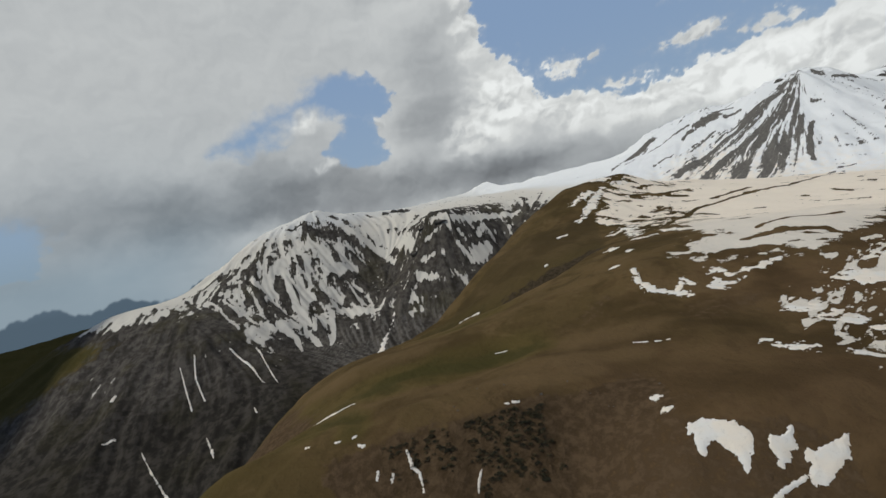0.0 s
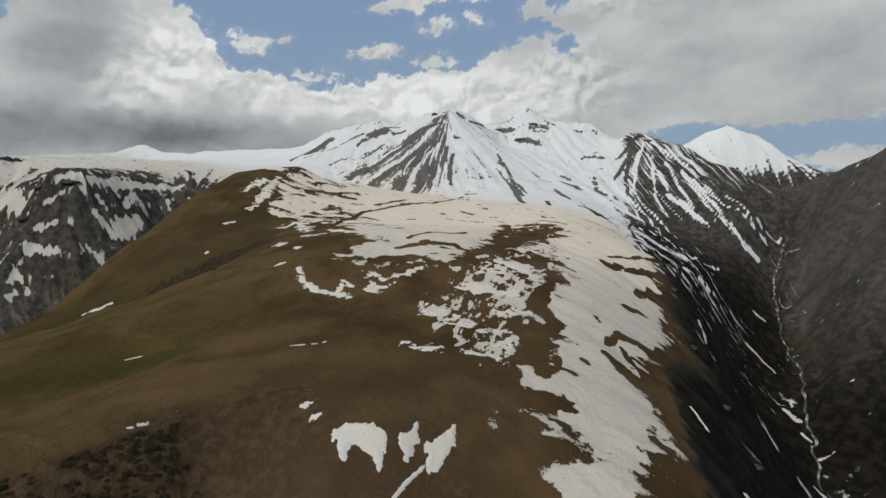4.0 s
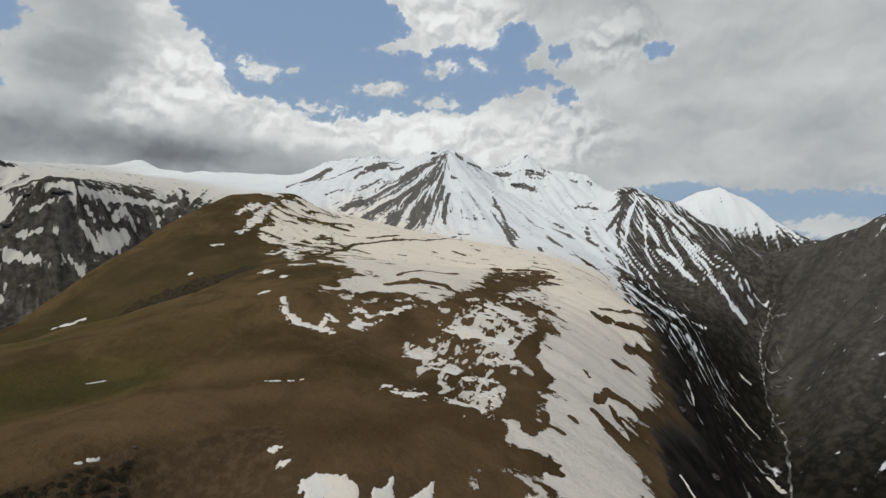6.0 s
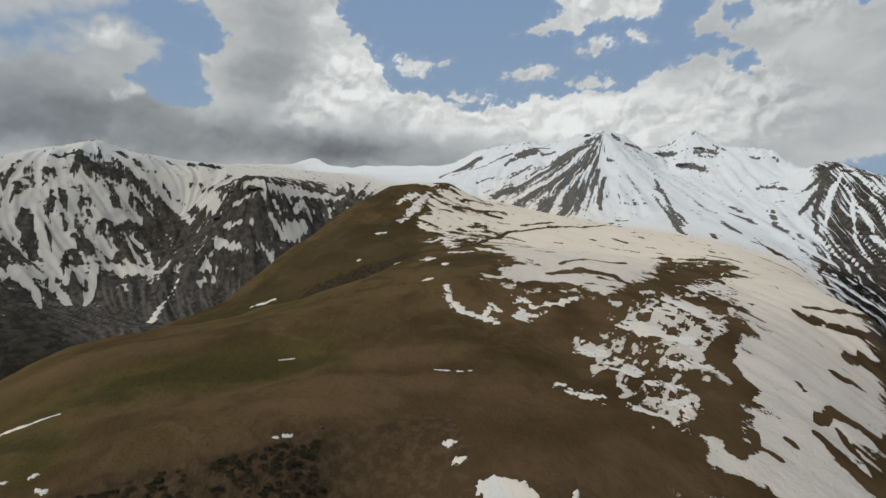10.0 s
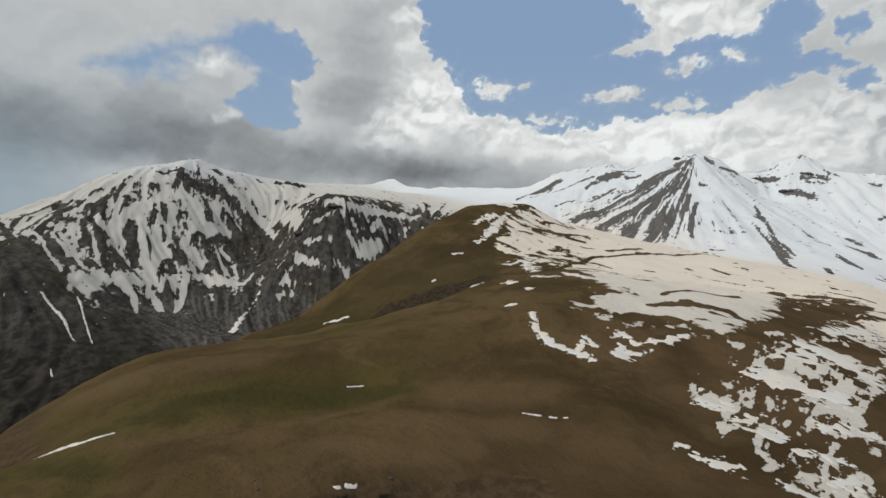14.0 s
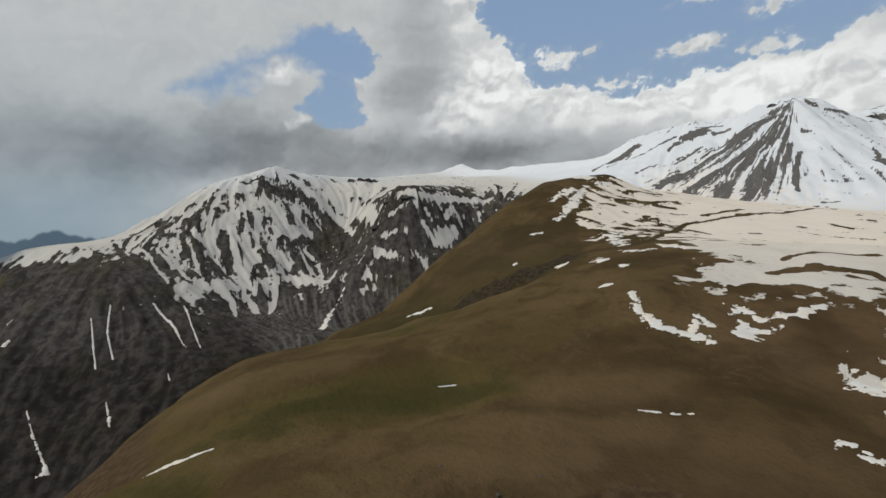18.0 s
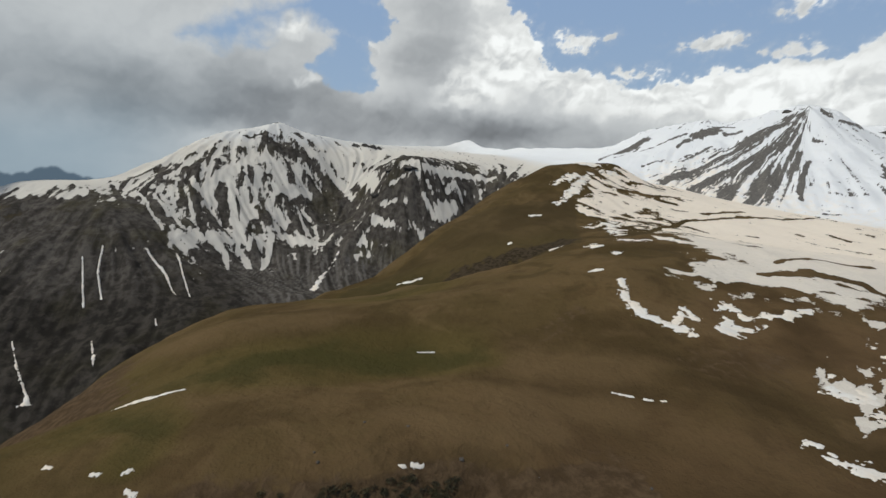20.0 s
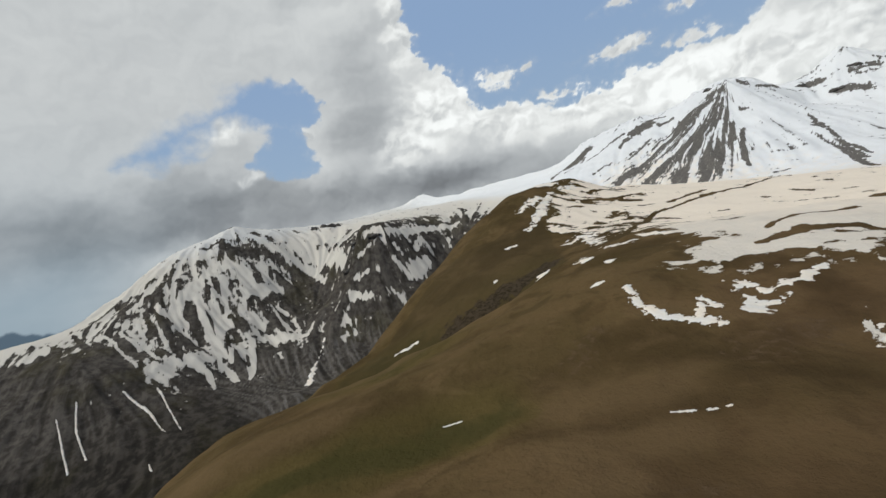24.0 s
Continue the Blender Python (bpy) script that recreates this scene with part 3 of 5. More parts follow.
mark("bare", (-804, 2633, 17.1), (-786, 2471, 41.1), (-771, 2307, 33.5), (-768, 2210, 27))
mark("bare", (-714, 2723, 6.7), (-692, 2580, 9.3), (-671, 2473, 10.4), (-652, 2429, 7.7))
mark("bare", (-832, 2491, 4.4), (-815, 2392, 4.7))
mark("bare", (-565, 2676, 5.2), (-515, 2550, 11.6))
mark("bare", (-512, 2648, 5.9), (-479, 2573, 8.5))
mark("bare", (-471, 2695, 6.2), (-398, 2606, 8), (-333, 2454, 14.7), (-261, 2162, 12.6))
mark("bare", (-404, 2645, 3.4), (-334, 2570, 8.6), (-278, 2453, 7.1))
mark("bare", (-786, 3182, 23.8), (-764, 3168, 20.7))
mark("bare", (-708, 3176, 14.2), (-654, 3283, 13.7))
mark("bare", (-756, 2919, 10.6), (-702, 2912, 6.5))
mark("bare", (-904, 3055, 15.5), (-855, 3081, 12.4))
mark("bare", (-1465, 2768, 20), (-1492, 2708, 22.9), (-1542, 2556, 17.2), (-1546, 2440, 12.5))
mark("bare", (-1233, 2811, 33.1), (-1200, 2868, 37.7), (-1168, 2909, 35.4))
mark("bare", (-1254, 2670, 10), (-1247, 2757, 21.9))
mark("bare", (-1110, 2881, 19.5), (-1062, 2904, 17.9))
mark("bare", (-1174, 2594, 11.6), (-1083, 2672, 8.9))
mark("bare", (-1298, 2415, 6.7), (-1235, 2497, 7.8))
mark("bare", (-1196, 2134, 10.6), (-1194, 2134, 10.6))
mark("bare", (-527, 814, 8.2), (-530, 915, 6), (-572, 1212, 5.7), (-518, 1372, 6.3), (-455, 1518, 6.8), (-417, 1781, 6.6))
mark("bare", (-553, 1939, 7.3), (-564, 2284, 10.2))
mark("bare", (-553, 2354, 8.7), (-513, 2367, 8.7))
mark("bare", (-757, 1278, 6.3), (-709, 1327, 6.4), (-672, 1407, 5.6))
mark("bare", (-781, 1344, 4.6), (-738, 1461, 5.8))
mark("bare", (-574, 1313, 5.1), (-533, 1441, 5.5))
mark("bare", (-548, 3458, 32.6), (-503, 3483, 22.8))
mark("bare", (-350, 3505, 30.7), (-278, 3558, 31.9))
mark("bare", (-398, 3350, 39.1), (-325, 3355, 42.6))
mark("bare", (-462, 2814, 24.7), (-434, 2739, 16))
mark("bare", (-266, 3653, 21.3), (-227, 3661, 16))
mark("bare", (-62, 3624, 26.3), (-53, 3631, 25.3))
mark("bare", (41, 3698, 16.5), (51, 3696, 15.2))
mark("bare", (-154, 2639, 15.3), (-106, 2511, 18.2), (-81, 2478, 10.8))
mark("bare", (-26, 2354, 13.7), (23, 2324, 13.5), (73, 2125, 15.4))
mark("bare", (-11, 3255, 14.2), (97, 3271, 11.6), (128, 3198, 10.1))
mark("bare", (-175, 2333, 10.2), (-154, 2199, 9.6))
mark("bare", (-263, 702, 2.9), (-250, 776, 4.6), (-204, 819, 4.7))
mark("bare", (-261, 651, 3.9), (-234, 694, 10.2), (-196, 708, 5.1), (-173, 693, 3))
mark("bare", (-272, 597, 8.4), (-247, 613, 14.7), (-218, 632, 6.8))
mark("bare", (-361, 1434, 5.3), (-320, 1403, 6.2))
mark("bare", (-148, 716, 10.3), (-131, 769, 22), (-122, 962, 30.3), (-101, 1111, 19.1), (-75, 1260, 14.5))
mark("bare", (-215, 1301, 11.3), (-151, 1120, 12.9), (-112, 1032, 14.8))
mark("bare", (-108, 716, 12.2), (-85, 724, 14.4), (-76, 762, 8.4))
mark("bare", (-134, 1410, 6.1), (-91, 1390, 8), (-57, 1362, 7.8))
mark("bare", (-127, 1484, 6.4), (-125, 1484, 6.4))
mark("bare", (26, 941, 12.5), (46, 959, 10.9))
mark("bare", (7, 539, 2.6), (23, 576, 7.4), (46, 595, 9.3), (60, 581, 10.3), (83, 616, 17.2))
mark("bare", (6, 503, 5), (21, 488, 7.5), (36, 486, 8.5), (50, 481, 9), (56, 467, 9.5))
mark("bare", (23, 552, 2.9), (34, 519, 5.1), (41, 499, 4.6))
mark("bare", (33, 542, 2.7), (52, 534, 5.3))
mark("bare", (-52, 691, 6), (-59, 638, 5.5), (-63, 576, 11.2), (-45, 535, 10.2), (-44, 504, 3.9))
mark("bare", (-64, 497, 15.2), (-52, 430, 14.3), (-45, 417, 9.5))
mark("bare", (-38, 452, 5), (-35, 434, 4), (-23, 435, 3.6))
mark("bare", (-14, 471, 4.6), (-12, 469, 3.8))
mark("bare", (-2, 595, 4.2), (2, 588, 3.5))
mark("bare", (-48, 374, 9.5), (-28, 382, 9), (-21, 377, 3.5))
mark("snow", (159, 3347, 31), (88, 3083, 42), (111, 2855, 39), (162, 2677, 31), (252, 2605, 19))
mark("snow", (368, 3422, 5), (412, 3272, 6), (543, 3095, 5))
mark("snow", (294, 3282, 6), (255, 3134, 6))
mark("snow", (340, 3281, 5), (395, 3102, 6), (421, 2973, 5))
mark("snow", (205, 3031, 5), (273, 2834, 5), (363, 2701, 5), (396, 2456, 5))
mark("snow", (418, 2942, 12), (495, 2853, 14), (539, 2746, 14), (573, 2681, 5))
mark("snow", (553, 2990, 6), (600, 2830, 7), (639, 2679, 11), (705, 2576, 14), (758, 2568, 14))
mark("snow", (594, 2931, 5), (654, 2755, 5), (766, 2652, 5), (809, 2646, 5))
mark("snow", (672, 2836, 5), (750, 2686, 5), (844, 2690, 5), (904, 2753, 12))
mark("snow", (216, 2256, 4), (322, 2268, 5), (376, 2018, 4), (496, 2217, 4))
mark("snow", (159, 1886, 4), (249, 1895, 4), (366, 1956, 4), (421, 1966, 4))
mark("snow", (303, 2436, 5), (383, 2256, 4), (543, 2335, 4))
mark("snow", (420, 1956, 4), (447, 1961, 4))
mark("snow", (368, 2973, 4), (470, 2759, 4))
mark("bare", (-138, 2799, 9), (-72, 2809, 23), (-40, 2777, 17))
mark("bare", (39, 2974, 9), (55, 2838, 15), (135, 2773, 12))
mark("bare", (-492, 2902, 9), (-394, 2670, 11), (-289, 2397, 10))
mark("bare", (28, 987, 4), (64, 1027, 4), (139, 1154, 5), (319, 1908, 6))
mark("bare", (58, 952, 6), (100, 1003, 12), (141, 1062, 9))
mark("bare", (65, 847, 7), (108, 922, 18), (136, 948, 12))
mark("bare", (38, 714, 6), (65, 743, 7))
mark("snow", (-2725, 387, 44), (-4948, 822, 83), (-2833, 626, 41), (-2751, 735, 32), (-2761, 850, 32), (-2800, 958, 27), (-2773, 1105, 21))
mark("snow", (-2825, 1181, 22), (-2806, 1275, 22), (-2785, 1343, 22))
mark("snow", (-2751, 1312, 18), (-2633, 1365, 21), (-2541, 1412, 23), (-2440, 1453, 23), (-2272, 1419, 13))
mark("snow", (-2719, 1439, 22), (-2661, 1577, 31), (-2537, 1718, 28), (-2451, 1890, 25), (-2355, 2066, 22), (-2077, 2075, 18))
mark("snow", (-2518, 1497, 35), (-2391, 1555, 40), (-2118, 1444, 18))
mark("snow", (-2402, 1528, 29), (-2407, 1451, 23))
mark("snow", (-1941, 1602, 10), (-1921, 1728, 18), (-1909, 1871, 19), (-1842, 1967, 13))
mark("snow", (-2591, 1089, 28), (-2551, 950, 22), (-2493, 828, 24), (-2404, 774, 20), (-2311, 763, 12))
mark("snow", (-2430, 747, 15), (-2520, 751, 11))
mark("snow", (-2557, 928, 16), (-2413, 880, 13), (-2292, 850, 12), (-2161, 816, 14), (-2052, 779, 7))
mark("snow", (-2465, 967, 11), (-2353, 922, 15), (-2221, 862, 17), (-2128, 815, 9))
mark("snow", (-2515, 1047, 19), (-2441, 1006, 13), (-2315, 947, 8))
mark("snow", (-2520, 1154, 33), (-2439, 1132, 27), (-2367, 1051, 18), (-2282, 992, 10))
mark("snow", (-2538, 1259, 23), (-2442, 1215, 11))
mark("snow", (-2389, 1124, 32), (-2395, 1249, 16))
mark("snow", (-2245, 1020, 22), (-2194, 1022, 12))
mark("snow", (-2314, 1143, 6), (-2194, 1112, 7), (-2101, 1093, 10))
mark("snow", (-2086, 1021, 23), (-2036, 1073, 23), (-1991, 1110, 16), (-2049, 1182, 7))
mark("snow", (-2121, 941, 9), (-2046, 897, 13), (-1927, 820, 8))
mark("snow", (-2022, 793, 18), (-1947, 780, 15))
mark("snow", (-2110, 849, 9), (-2059, 824, 7))
mark("snow", (-2118, 706, 27), (-2073, 720, 20))
mark("snow", (-2106, 572, 22), (-2072, 605, 17))
mark("snow", (-2038, 727, 11), (-1914, 692, 5))
mark("snow", (-2459, 533, 6), (-2282, 536, 7), (-2144, 544, 6))
mark("snow", (-2443, 578, 6), (-2257, 591, 7))
mark("snow", (-2483, 652, 8), (-2327, 630, 6))
mark("snow", (-2389, 698, 7), (-2215, 671, 6))
mark("snow", (-2441, 605, 5), (-2172, 614, 6))
mark("snow", (-2572, 652, 8), (-2637, 739, 11), (-2676, 831, 11))
mark("snow", (-2029, 1531, 13), (-1968, 1590, 10))
mark("snow", (-1796, 1582, 36), (-1804, 1675, 22))
mark("snow", (-1877, 1548, 10), (-1843, 1548, 12))
mark("snow", (-1874, 1732, 15), (-1856, 1674, 10))
mark("snow", (-1833, 1769, 9), (-1833, 1769, 9))
mark("snow", (-1821, 1451, 7), (-1750, 1451, 8))
mark("snow", (-1973, 1345, 19), (-1872, 1375, 12))
mark("snow", (-1875, 1248, 6), (-1929, 1268, 6))
mark("snow", (-2013, 1465, 6), (-1961, 1527, 6))
mark("snow", (-1936, 1443, 8), (-1991, 1397, 8))
mark("snow", (-1901, 1589, 7), (-1863, 1593, 6))
mark("bare", (-2688, 1177, 21), (-2640, 1205, 32), (-2623, 1246, 26), (-2601, 1307, 12))
mark("bare", (-2750, 1064, 9), (-2746, 1155, 10))
mark("bare", (-2645, 741, 22), (-2592, 637, 13))
mark("bare", (-2606, 1327, 10), (-2489, 1361, 13), (-2316, 1359, 13))
mark("bare", (-2537, 1348, 9), (-2401, 1370, 8))
mark("bare", (-1990, 1449, 27), (-1928, 1535, 22), (-1860, 1510, 26))
mark("bare", (-1904, 1307, 30), (-1780, 1368, 29), (-1746, 1316, 26))
mark("bare", (-2180, 1324, 23), (-1947, 1202, 27), (-1778, 1060, 29))
mark("bare", (-2425, 851, 15), (-2302, 801, 15), (-2204, 790, 12))
mark("bare", (-2227, 914, 12), (-2161, 911, 12))
mark("bare", (-2497, 1198, 8), (-2440, 1173, 8))
mark("bare", (-2166, 1038, 19), (-2194, 1151, 17))
mark("bare", (-2218, 698, 14), (-2130, 682, 11))
mark("bare", (-2296, 1242, 26), (-2135, 1199, 17))
mark("snow", (330, 3354, 5), (279, 3183, 7), (243, 2929, 5))
mark("snow", (365, 3234, 5), (358, 2933, 6), (401, 2768, 4))
mark("snow", (430, 3172, 5), (486, 2964, 6), (528, 2826, 5))
mark("snow", (502, 3086, 5), (562, 2890, 6), (609, 2697, 6))
mark("snow", (208, 2868, 4), (303, 2725, 6), (335, 2194, 4))
mark("snow", (144, 2963, 6), (218, 2802, 6), (306, 2459, 4))
mark("bare", (308, 3435, 9), (204, 3310, 10), (105, 3151, 7))
mark("bare", (278, 3358, 7), (207, 3185, 10), (145, 3012, 8))
mark("bare", (252, 3323, 9), (212, 3060, 10), (216, 2865, 6))
mark("bare", (62, 3343, 5), (-35, 3218, 7))
mark("bare", (12, 2969, 6), (82, 2823, 7), (164, 2591, 5))
mark("bare", (-27, 2475, 4), (39, 2196, 5), (108, 1939, 4))
mark("bare", (228, 2614, 5), (157, 2078, 5), (173, 1849, 6))
mark("bare", (-1166, 2521, 6), (-1110, 2711, 8))
mark("bare", (-1418, 2606, 8), (-1336, 2735, 9), (-1289, 2835, 10))
mark("bare", (-1221, 2939, 10), (-1104, 2978, 8))
mark("bare", (-1479, 2460, 6), (-1461, 2686, 6))
mark("brown", (-333, 427, 18.2), (-339, 465, 13.7))
mark("brown", (-230, 459, 26.3), (-213, 488, 25.6), (-202, 508, 14.4))
mark("brown", (-234, 311, 7.2), (-218, 323, 9.7), (-198, 312, 10.7), (-195, 297, 8.5))
mark("brown", (-179, 295, 4), (-169, 302, 5.7), (-158, 305, 4.3))
mark("brown", (-305, 165, 7.4), (-296, 182, 6.6), (-283, 203, 5))
mark("brown", (-274, 204, 7.2), (-264, 219, 11.2), (-260, 243, 10.3), (-250, 248, 7))
mark("brown", (-239, 244, 9.2), (-228, 263, 9.9))
mark("tan", (-535, 200, 22.7), (-512, 231, 27.1), (-498, 264, 26.9), (-483, 302, 26.9))
mark("tan", (-308, 379, 24.7), (-282, 395, 22.2), (-258, 413, 21.5))
mark("tan", (-279, 317, 18.8), (-244, 355, 15.9))
mark("tan", (-297, 260, 11.6), (-263, 274, 7.9), (-247, 311, 9.8))
mark("green", (-380, 298, 15), (-374, 325, 21), (-356, 346, 17), (-337, 360, 9))
mark("green", (-417, 206, 7.7), (-427, 236, 9.5), (-415, 268, 6.5))
mark("tan", (-645, 385, 26), (-588, 455, 28), (-548, 552, 26), (-518, 605, 22))
mark("green", (-682, 387, 16.3), (-649, 405, 22.1), (-685, 473, 20.9))
mark("green", (-387, 154, 20.3), (-365, 167, 9.1), (-339, 151, 10.3))
mark("green", (-268, 197, 2.5), (-258, 219, 5.7), (-247, 236, 4.7))


def marked(x, y, line, fray, soft=0.45):
    """1 on a marked line, 0 away from it, with a frayed rim."""
    out = np.zeros(x.shape)
    wide = max(p[2] for p in line)
    px, py = [p[0] for p in line], [p[1] for p in line]
    box = (x > min(px) - 2.5 * wide) & (x < max(px) + 2.5 * wide) & (y > min(py) - 2.5 * wide) & (y < max(py) + 2.5 * wide)
    bx, by, fr = x[box], y[box], fray[box]
    best = np.full(bx.shape, 9.0)
    for p, q in zip(line, line[1:]):
        dx, dy = q[0] - p[0], q[1] - p[1]
        u = np.clip(((bx - p[0]) * dx + (by - p[1]) * dy) / (dx * dx + dy * dy + 1e-9), 0, 1)
        best = np.minimum(best, np.hypot(bx - p[0] - u * dx, by - p[1] - u * dy) / (p[2] + (q[2] - p[2]) * u))
    out[box] = smooth(1.0 + soft, 1.0 - soft, best + 0.5 * fr)
    return out


# ---- the sheet of land, finer where it is seen
CX, CY = -60.0, 70.0
az = np.radians(np.concatenate([np.arange(-112, 44, 0.125), np.arange(44, 248, 2.0)]))
rad = np.concatenate([np.linspace(6, 84, 14), np.geomspace(90, 4650, 640)])
AZ, RA = np.meshgrid(az, rad, indexing="ij")
GX, GY = CX + RA * np.sin(AZ), CY + RA * np.cos(AZ)
GH, GGUL, GFINE, GSTEEP, GWEST, GPEAK, GEAST = land(GX, GY)
GTHREAD = streaks(GX, GY, 12.0, 110.0, 29)
FRAY = fbm(GX / 30.0, GY / 30.0, 4, 131, 0.6)
LONG = streaks(GX, GY, 13.0, 240.0, 33, 7)
LONG = LONG / LONG[AZ < radians(44)].std()
FRAY2 = fbm(GX / 13.0, GY / 13.0, 3, 141, 0.7)
turned, out_by = np.arctan2(GX + 850, 3210 - GY), np.hypot(GX + 850, GY - 3210)
RIBS = vnoise(turned * 42.0 + 0.4 * FRAY, out_by / 420.0, 151) + 0.7 * vnoise(turned * 95.0, out_by / 260.0, 152)
GSNOW = snow_cover(GX, GY, GH, GGUL, GFINE, GSTEEP, GWEST, GPEAK, GEAST, 0.4 * GTHREAD + 0.35 * LONG)
for kind, level in (("bare", -0.62), ("snow", 0.55)):
    for line in MARKS[kind]:
        tidy = 1 - 0.5 * np.maximum(GWEST, GEAST)
        on = marked(GX, GY, line, (0.8 * FRAY + 0.6 * FRAY2) * tidy + 0.18 * LONG * GWEST + 0.5 * RIBS * GPEAK)
        GSNOW = GSNOW * (1 - on) + ((0.8 + 0.4 * np.maximum(GWEST, GEAST)) * level + 0.2 * FRAY - (0.20 * LONG + 0.22 * FRAY2) * GWEST - 0.85 * RIBS * GPEAK) * on
BROWN, TAN, LUSH = (np.max([marked(GX, GY, line, 0.5 * FRAY, 0.95) for line in MARKS[kind]], axis=0) for kind in ("brown", "tan", "green"))
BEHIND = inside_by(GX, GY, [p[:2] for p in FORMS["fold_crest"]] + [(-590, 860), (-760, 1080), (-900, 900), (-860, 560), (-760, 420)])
GGREEN = np.clip(0.22 * smooth(0, 14, BEHIND + 5 * FRAY) * smooth(220, 60, line_distance(GX, GY, FORMS["fold_trough"])) + smooth(60, 15, line_distance(GX, GY, [(-408, 300), (-385, 330), (-366, 348)])) * 0.25
                 + smooth(50, 15, line_distance(GX, GY, [(-425, 218), (-408, 262)])) * 0.45
                 + smooth(130, 40, line_distance(GX, GY, [(-600, 460), (-660, 540), (-760, 600)])) * 0.5
                 + smooth(-330, -480, GX) * smooth(230, 130, GY) * 0.35 + smooth(-120, -420, GX) * 0.15 + 0.55 * LUSH, 0, 1)
brow_line = [p[:2] for p in FORMS["scarp_brow"]]
FACE = inside_by(GX, GY, brow_line + [(-60, 262), (-95, 232), (-150, 215), (-205, 195), (-225, 150), (-262, 95)])
GSCAR = np.clip(smooth(-3, 5, FACE + 3 * FRAY + 2 * FRAY2) * (0.75 + 0.25 * smooth(-150, -230, GX))
                + smooth(70, 20, line_distance(GX, GY, [(-470, 130), (-520, 125), (-560, 150)])) + 0.55 * BROWN, 0, 1)

SCREE_BAND = smooth(34, 12, line_distance(GX, GY, [(-722, 695), (-686, 757), (-657, 793), (-632, 828), (-622, 862)]) + 14 * FRAY + 8 * FRAY2)

# ================= the land as one seamless sheet, mountain by mountain =================
na, nr = GX.shape
grid = np.arange(na * nr).reshape(na, nr)
turn = np.roll(grid, -1, axis=0)
quads = np.stack([grid[:, :-1], turn[:, :-1], turn[:, 1:], grid[:, 1:]], -1)
flat_x, flat_y, flat_z = GX.ravel(), GY.ravel(), GH.ravel()
du = np.stack([np.roll(a, -1, 0) - np.roll(a, 1, 0) for a in (GX, GY, GH)], -1)
dv = np.stack([np.gradient(a, axis=1) for a in (GX, GY, GH)], -1)
normals = np.cross(dv, du).reshape(-1, 3)
normals *= np.sign(normals[:, 2:3])
normals /= np.linalg.norm(normals, axis=1, keepdims=True)
dust = 0.95 * smooth(3000, 1500, GY - 120 * FRAY + 0.35 * (GX + 500)) * (1 - GEAST) * (1 - GWEST) * smooth(-1500, -1000, GX) + 0.75 * GWEST * smooth(1130, 950, GH)
meadow = smooth(-2300, -2550, GX) * smooth(380, 120, GY) * smooth(790, 690, GH)
brink = smooth(45, 85, GX + 12 * FRAY) * smooth(700, 520, GY)
bed_x = np.interp(GY, [p[1] for p in FORMS["stream"]][::-1], [p[0] for p in FORMS["stream"]][::-1])
shown = {"snow": GSNOW, "rock": np.clip(GWEST + GPEAK + GEAST + brink - meadow, 0, 1), "tan": TAN, "band": SCREE_BAND, "wall": GEAST * smooth(0, 120, GX - bed_x) * smooth(3600, 3200, GY), "snow_shade": np.maximum(GWEST * (0.75 + 0.25 * smooth(1100, 900, GH)), 0.62 * smooth(1050, 550, GY + 60 * FRAY) * (1 - GWEST)), "shady": smooth(-2, 10, BEHIND + 4 * FRAY) + 0.45 * smooth(-1150, -1000, GX) * smooth(700, 900, GY) * smooth(1350, 1150, GY), "streak_west": GWEST, "streak_dark": GEAST * smooth(2000, 2450, GY + 0.1 * GX) * smooth(1100, 900, GX - 0.2 * (GY - 2700)) * smooth(3800, 3600, GY),
         "streak_slope": GEAST * smooth(1250, 1600, GY) * smooth(760, 420, GX) * smooth(2500, 2100, GY), "streak_peak": GPEAK * smooth(-0.6, -0.3, turned) * (0.45 + 0.55 * smooth(0.5, 0.1, turned)), "green": np.clip(GGREEN + 0.6 * meadow, 0, 1), "scar": GSCAR, "dust": dust, "pale_hazed": np.clip(GPEAK + 0.30 * GEAST * smooth(0, 120, GX - bed_x) * smooth(1600, 2300, GY) * smooth(3600, 3200, GY) + 0.75 * GWEST * smooth(0.0, 0.5, GTHREAD) * smooth(600, 550, GH) * smooth(440, 480, GH) * smooth(620, 760, GY), 0, 1), "grain": np.clip(0.5 + 0.5 * GTHREAD + 0.25 * GFINE, 0, 1),
         # eastern valley, brink and western foot: dark ground plus painted cloud shade
         "dark_shaded": np.clip(GEAST * smooth(2700, 2200, GY) * (1 - 0.95 * smooth(-40, 60, GX - bed_x) * smooth(1500, 2000, GY)) + brink + 0.6 * GWEST * smooth(620, 480, GH) * smooth(800, 600, GY) * smooth(-2300, -2050, GX), 0, 1)}


def sheet(name, chosen):
    """The chosen cells of the land as a mesh of their own."""
    q = quads[chosen[:, :-1]]
    used, back = np.unique(q, return_inverse=True)
    me = bpy.data.meshes.new(name)
    me.vertices.add(len(used))
    me.vertices.foreach_set("co", np.stack([flat_x, flat_y, flat_z], -1)[used].astype(np.float32).ravel())
    me.loops.add(q.size)
    me.loops.foreach_set("vertex_index", back.ravel().astype(np.int32))
    me.polygons.add(len(q))
    me.polygons.foreach_set("loop_start", (np.arange(len(q)) * 4).astype(np.int32))
    me.polygons.foreach_set("use_smooth", np.ones(len(q), bool))
    me.update()
    for key, values in shown.items():
        at = me.attributes.new(key, "FLOAT", "POINT")
        at.data.foreach_set("value", values.ravel()[used].astype(np.float32))
    me.normals_split_custom_set_from_vertices(normals[used].tolist())
    me.materials.append(m_land)
    return new(name, me)


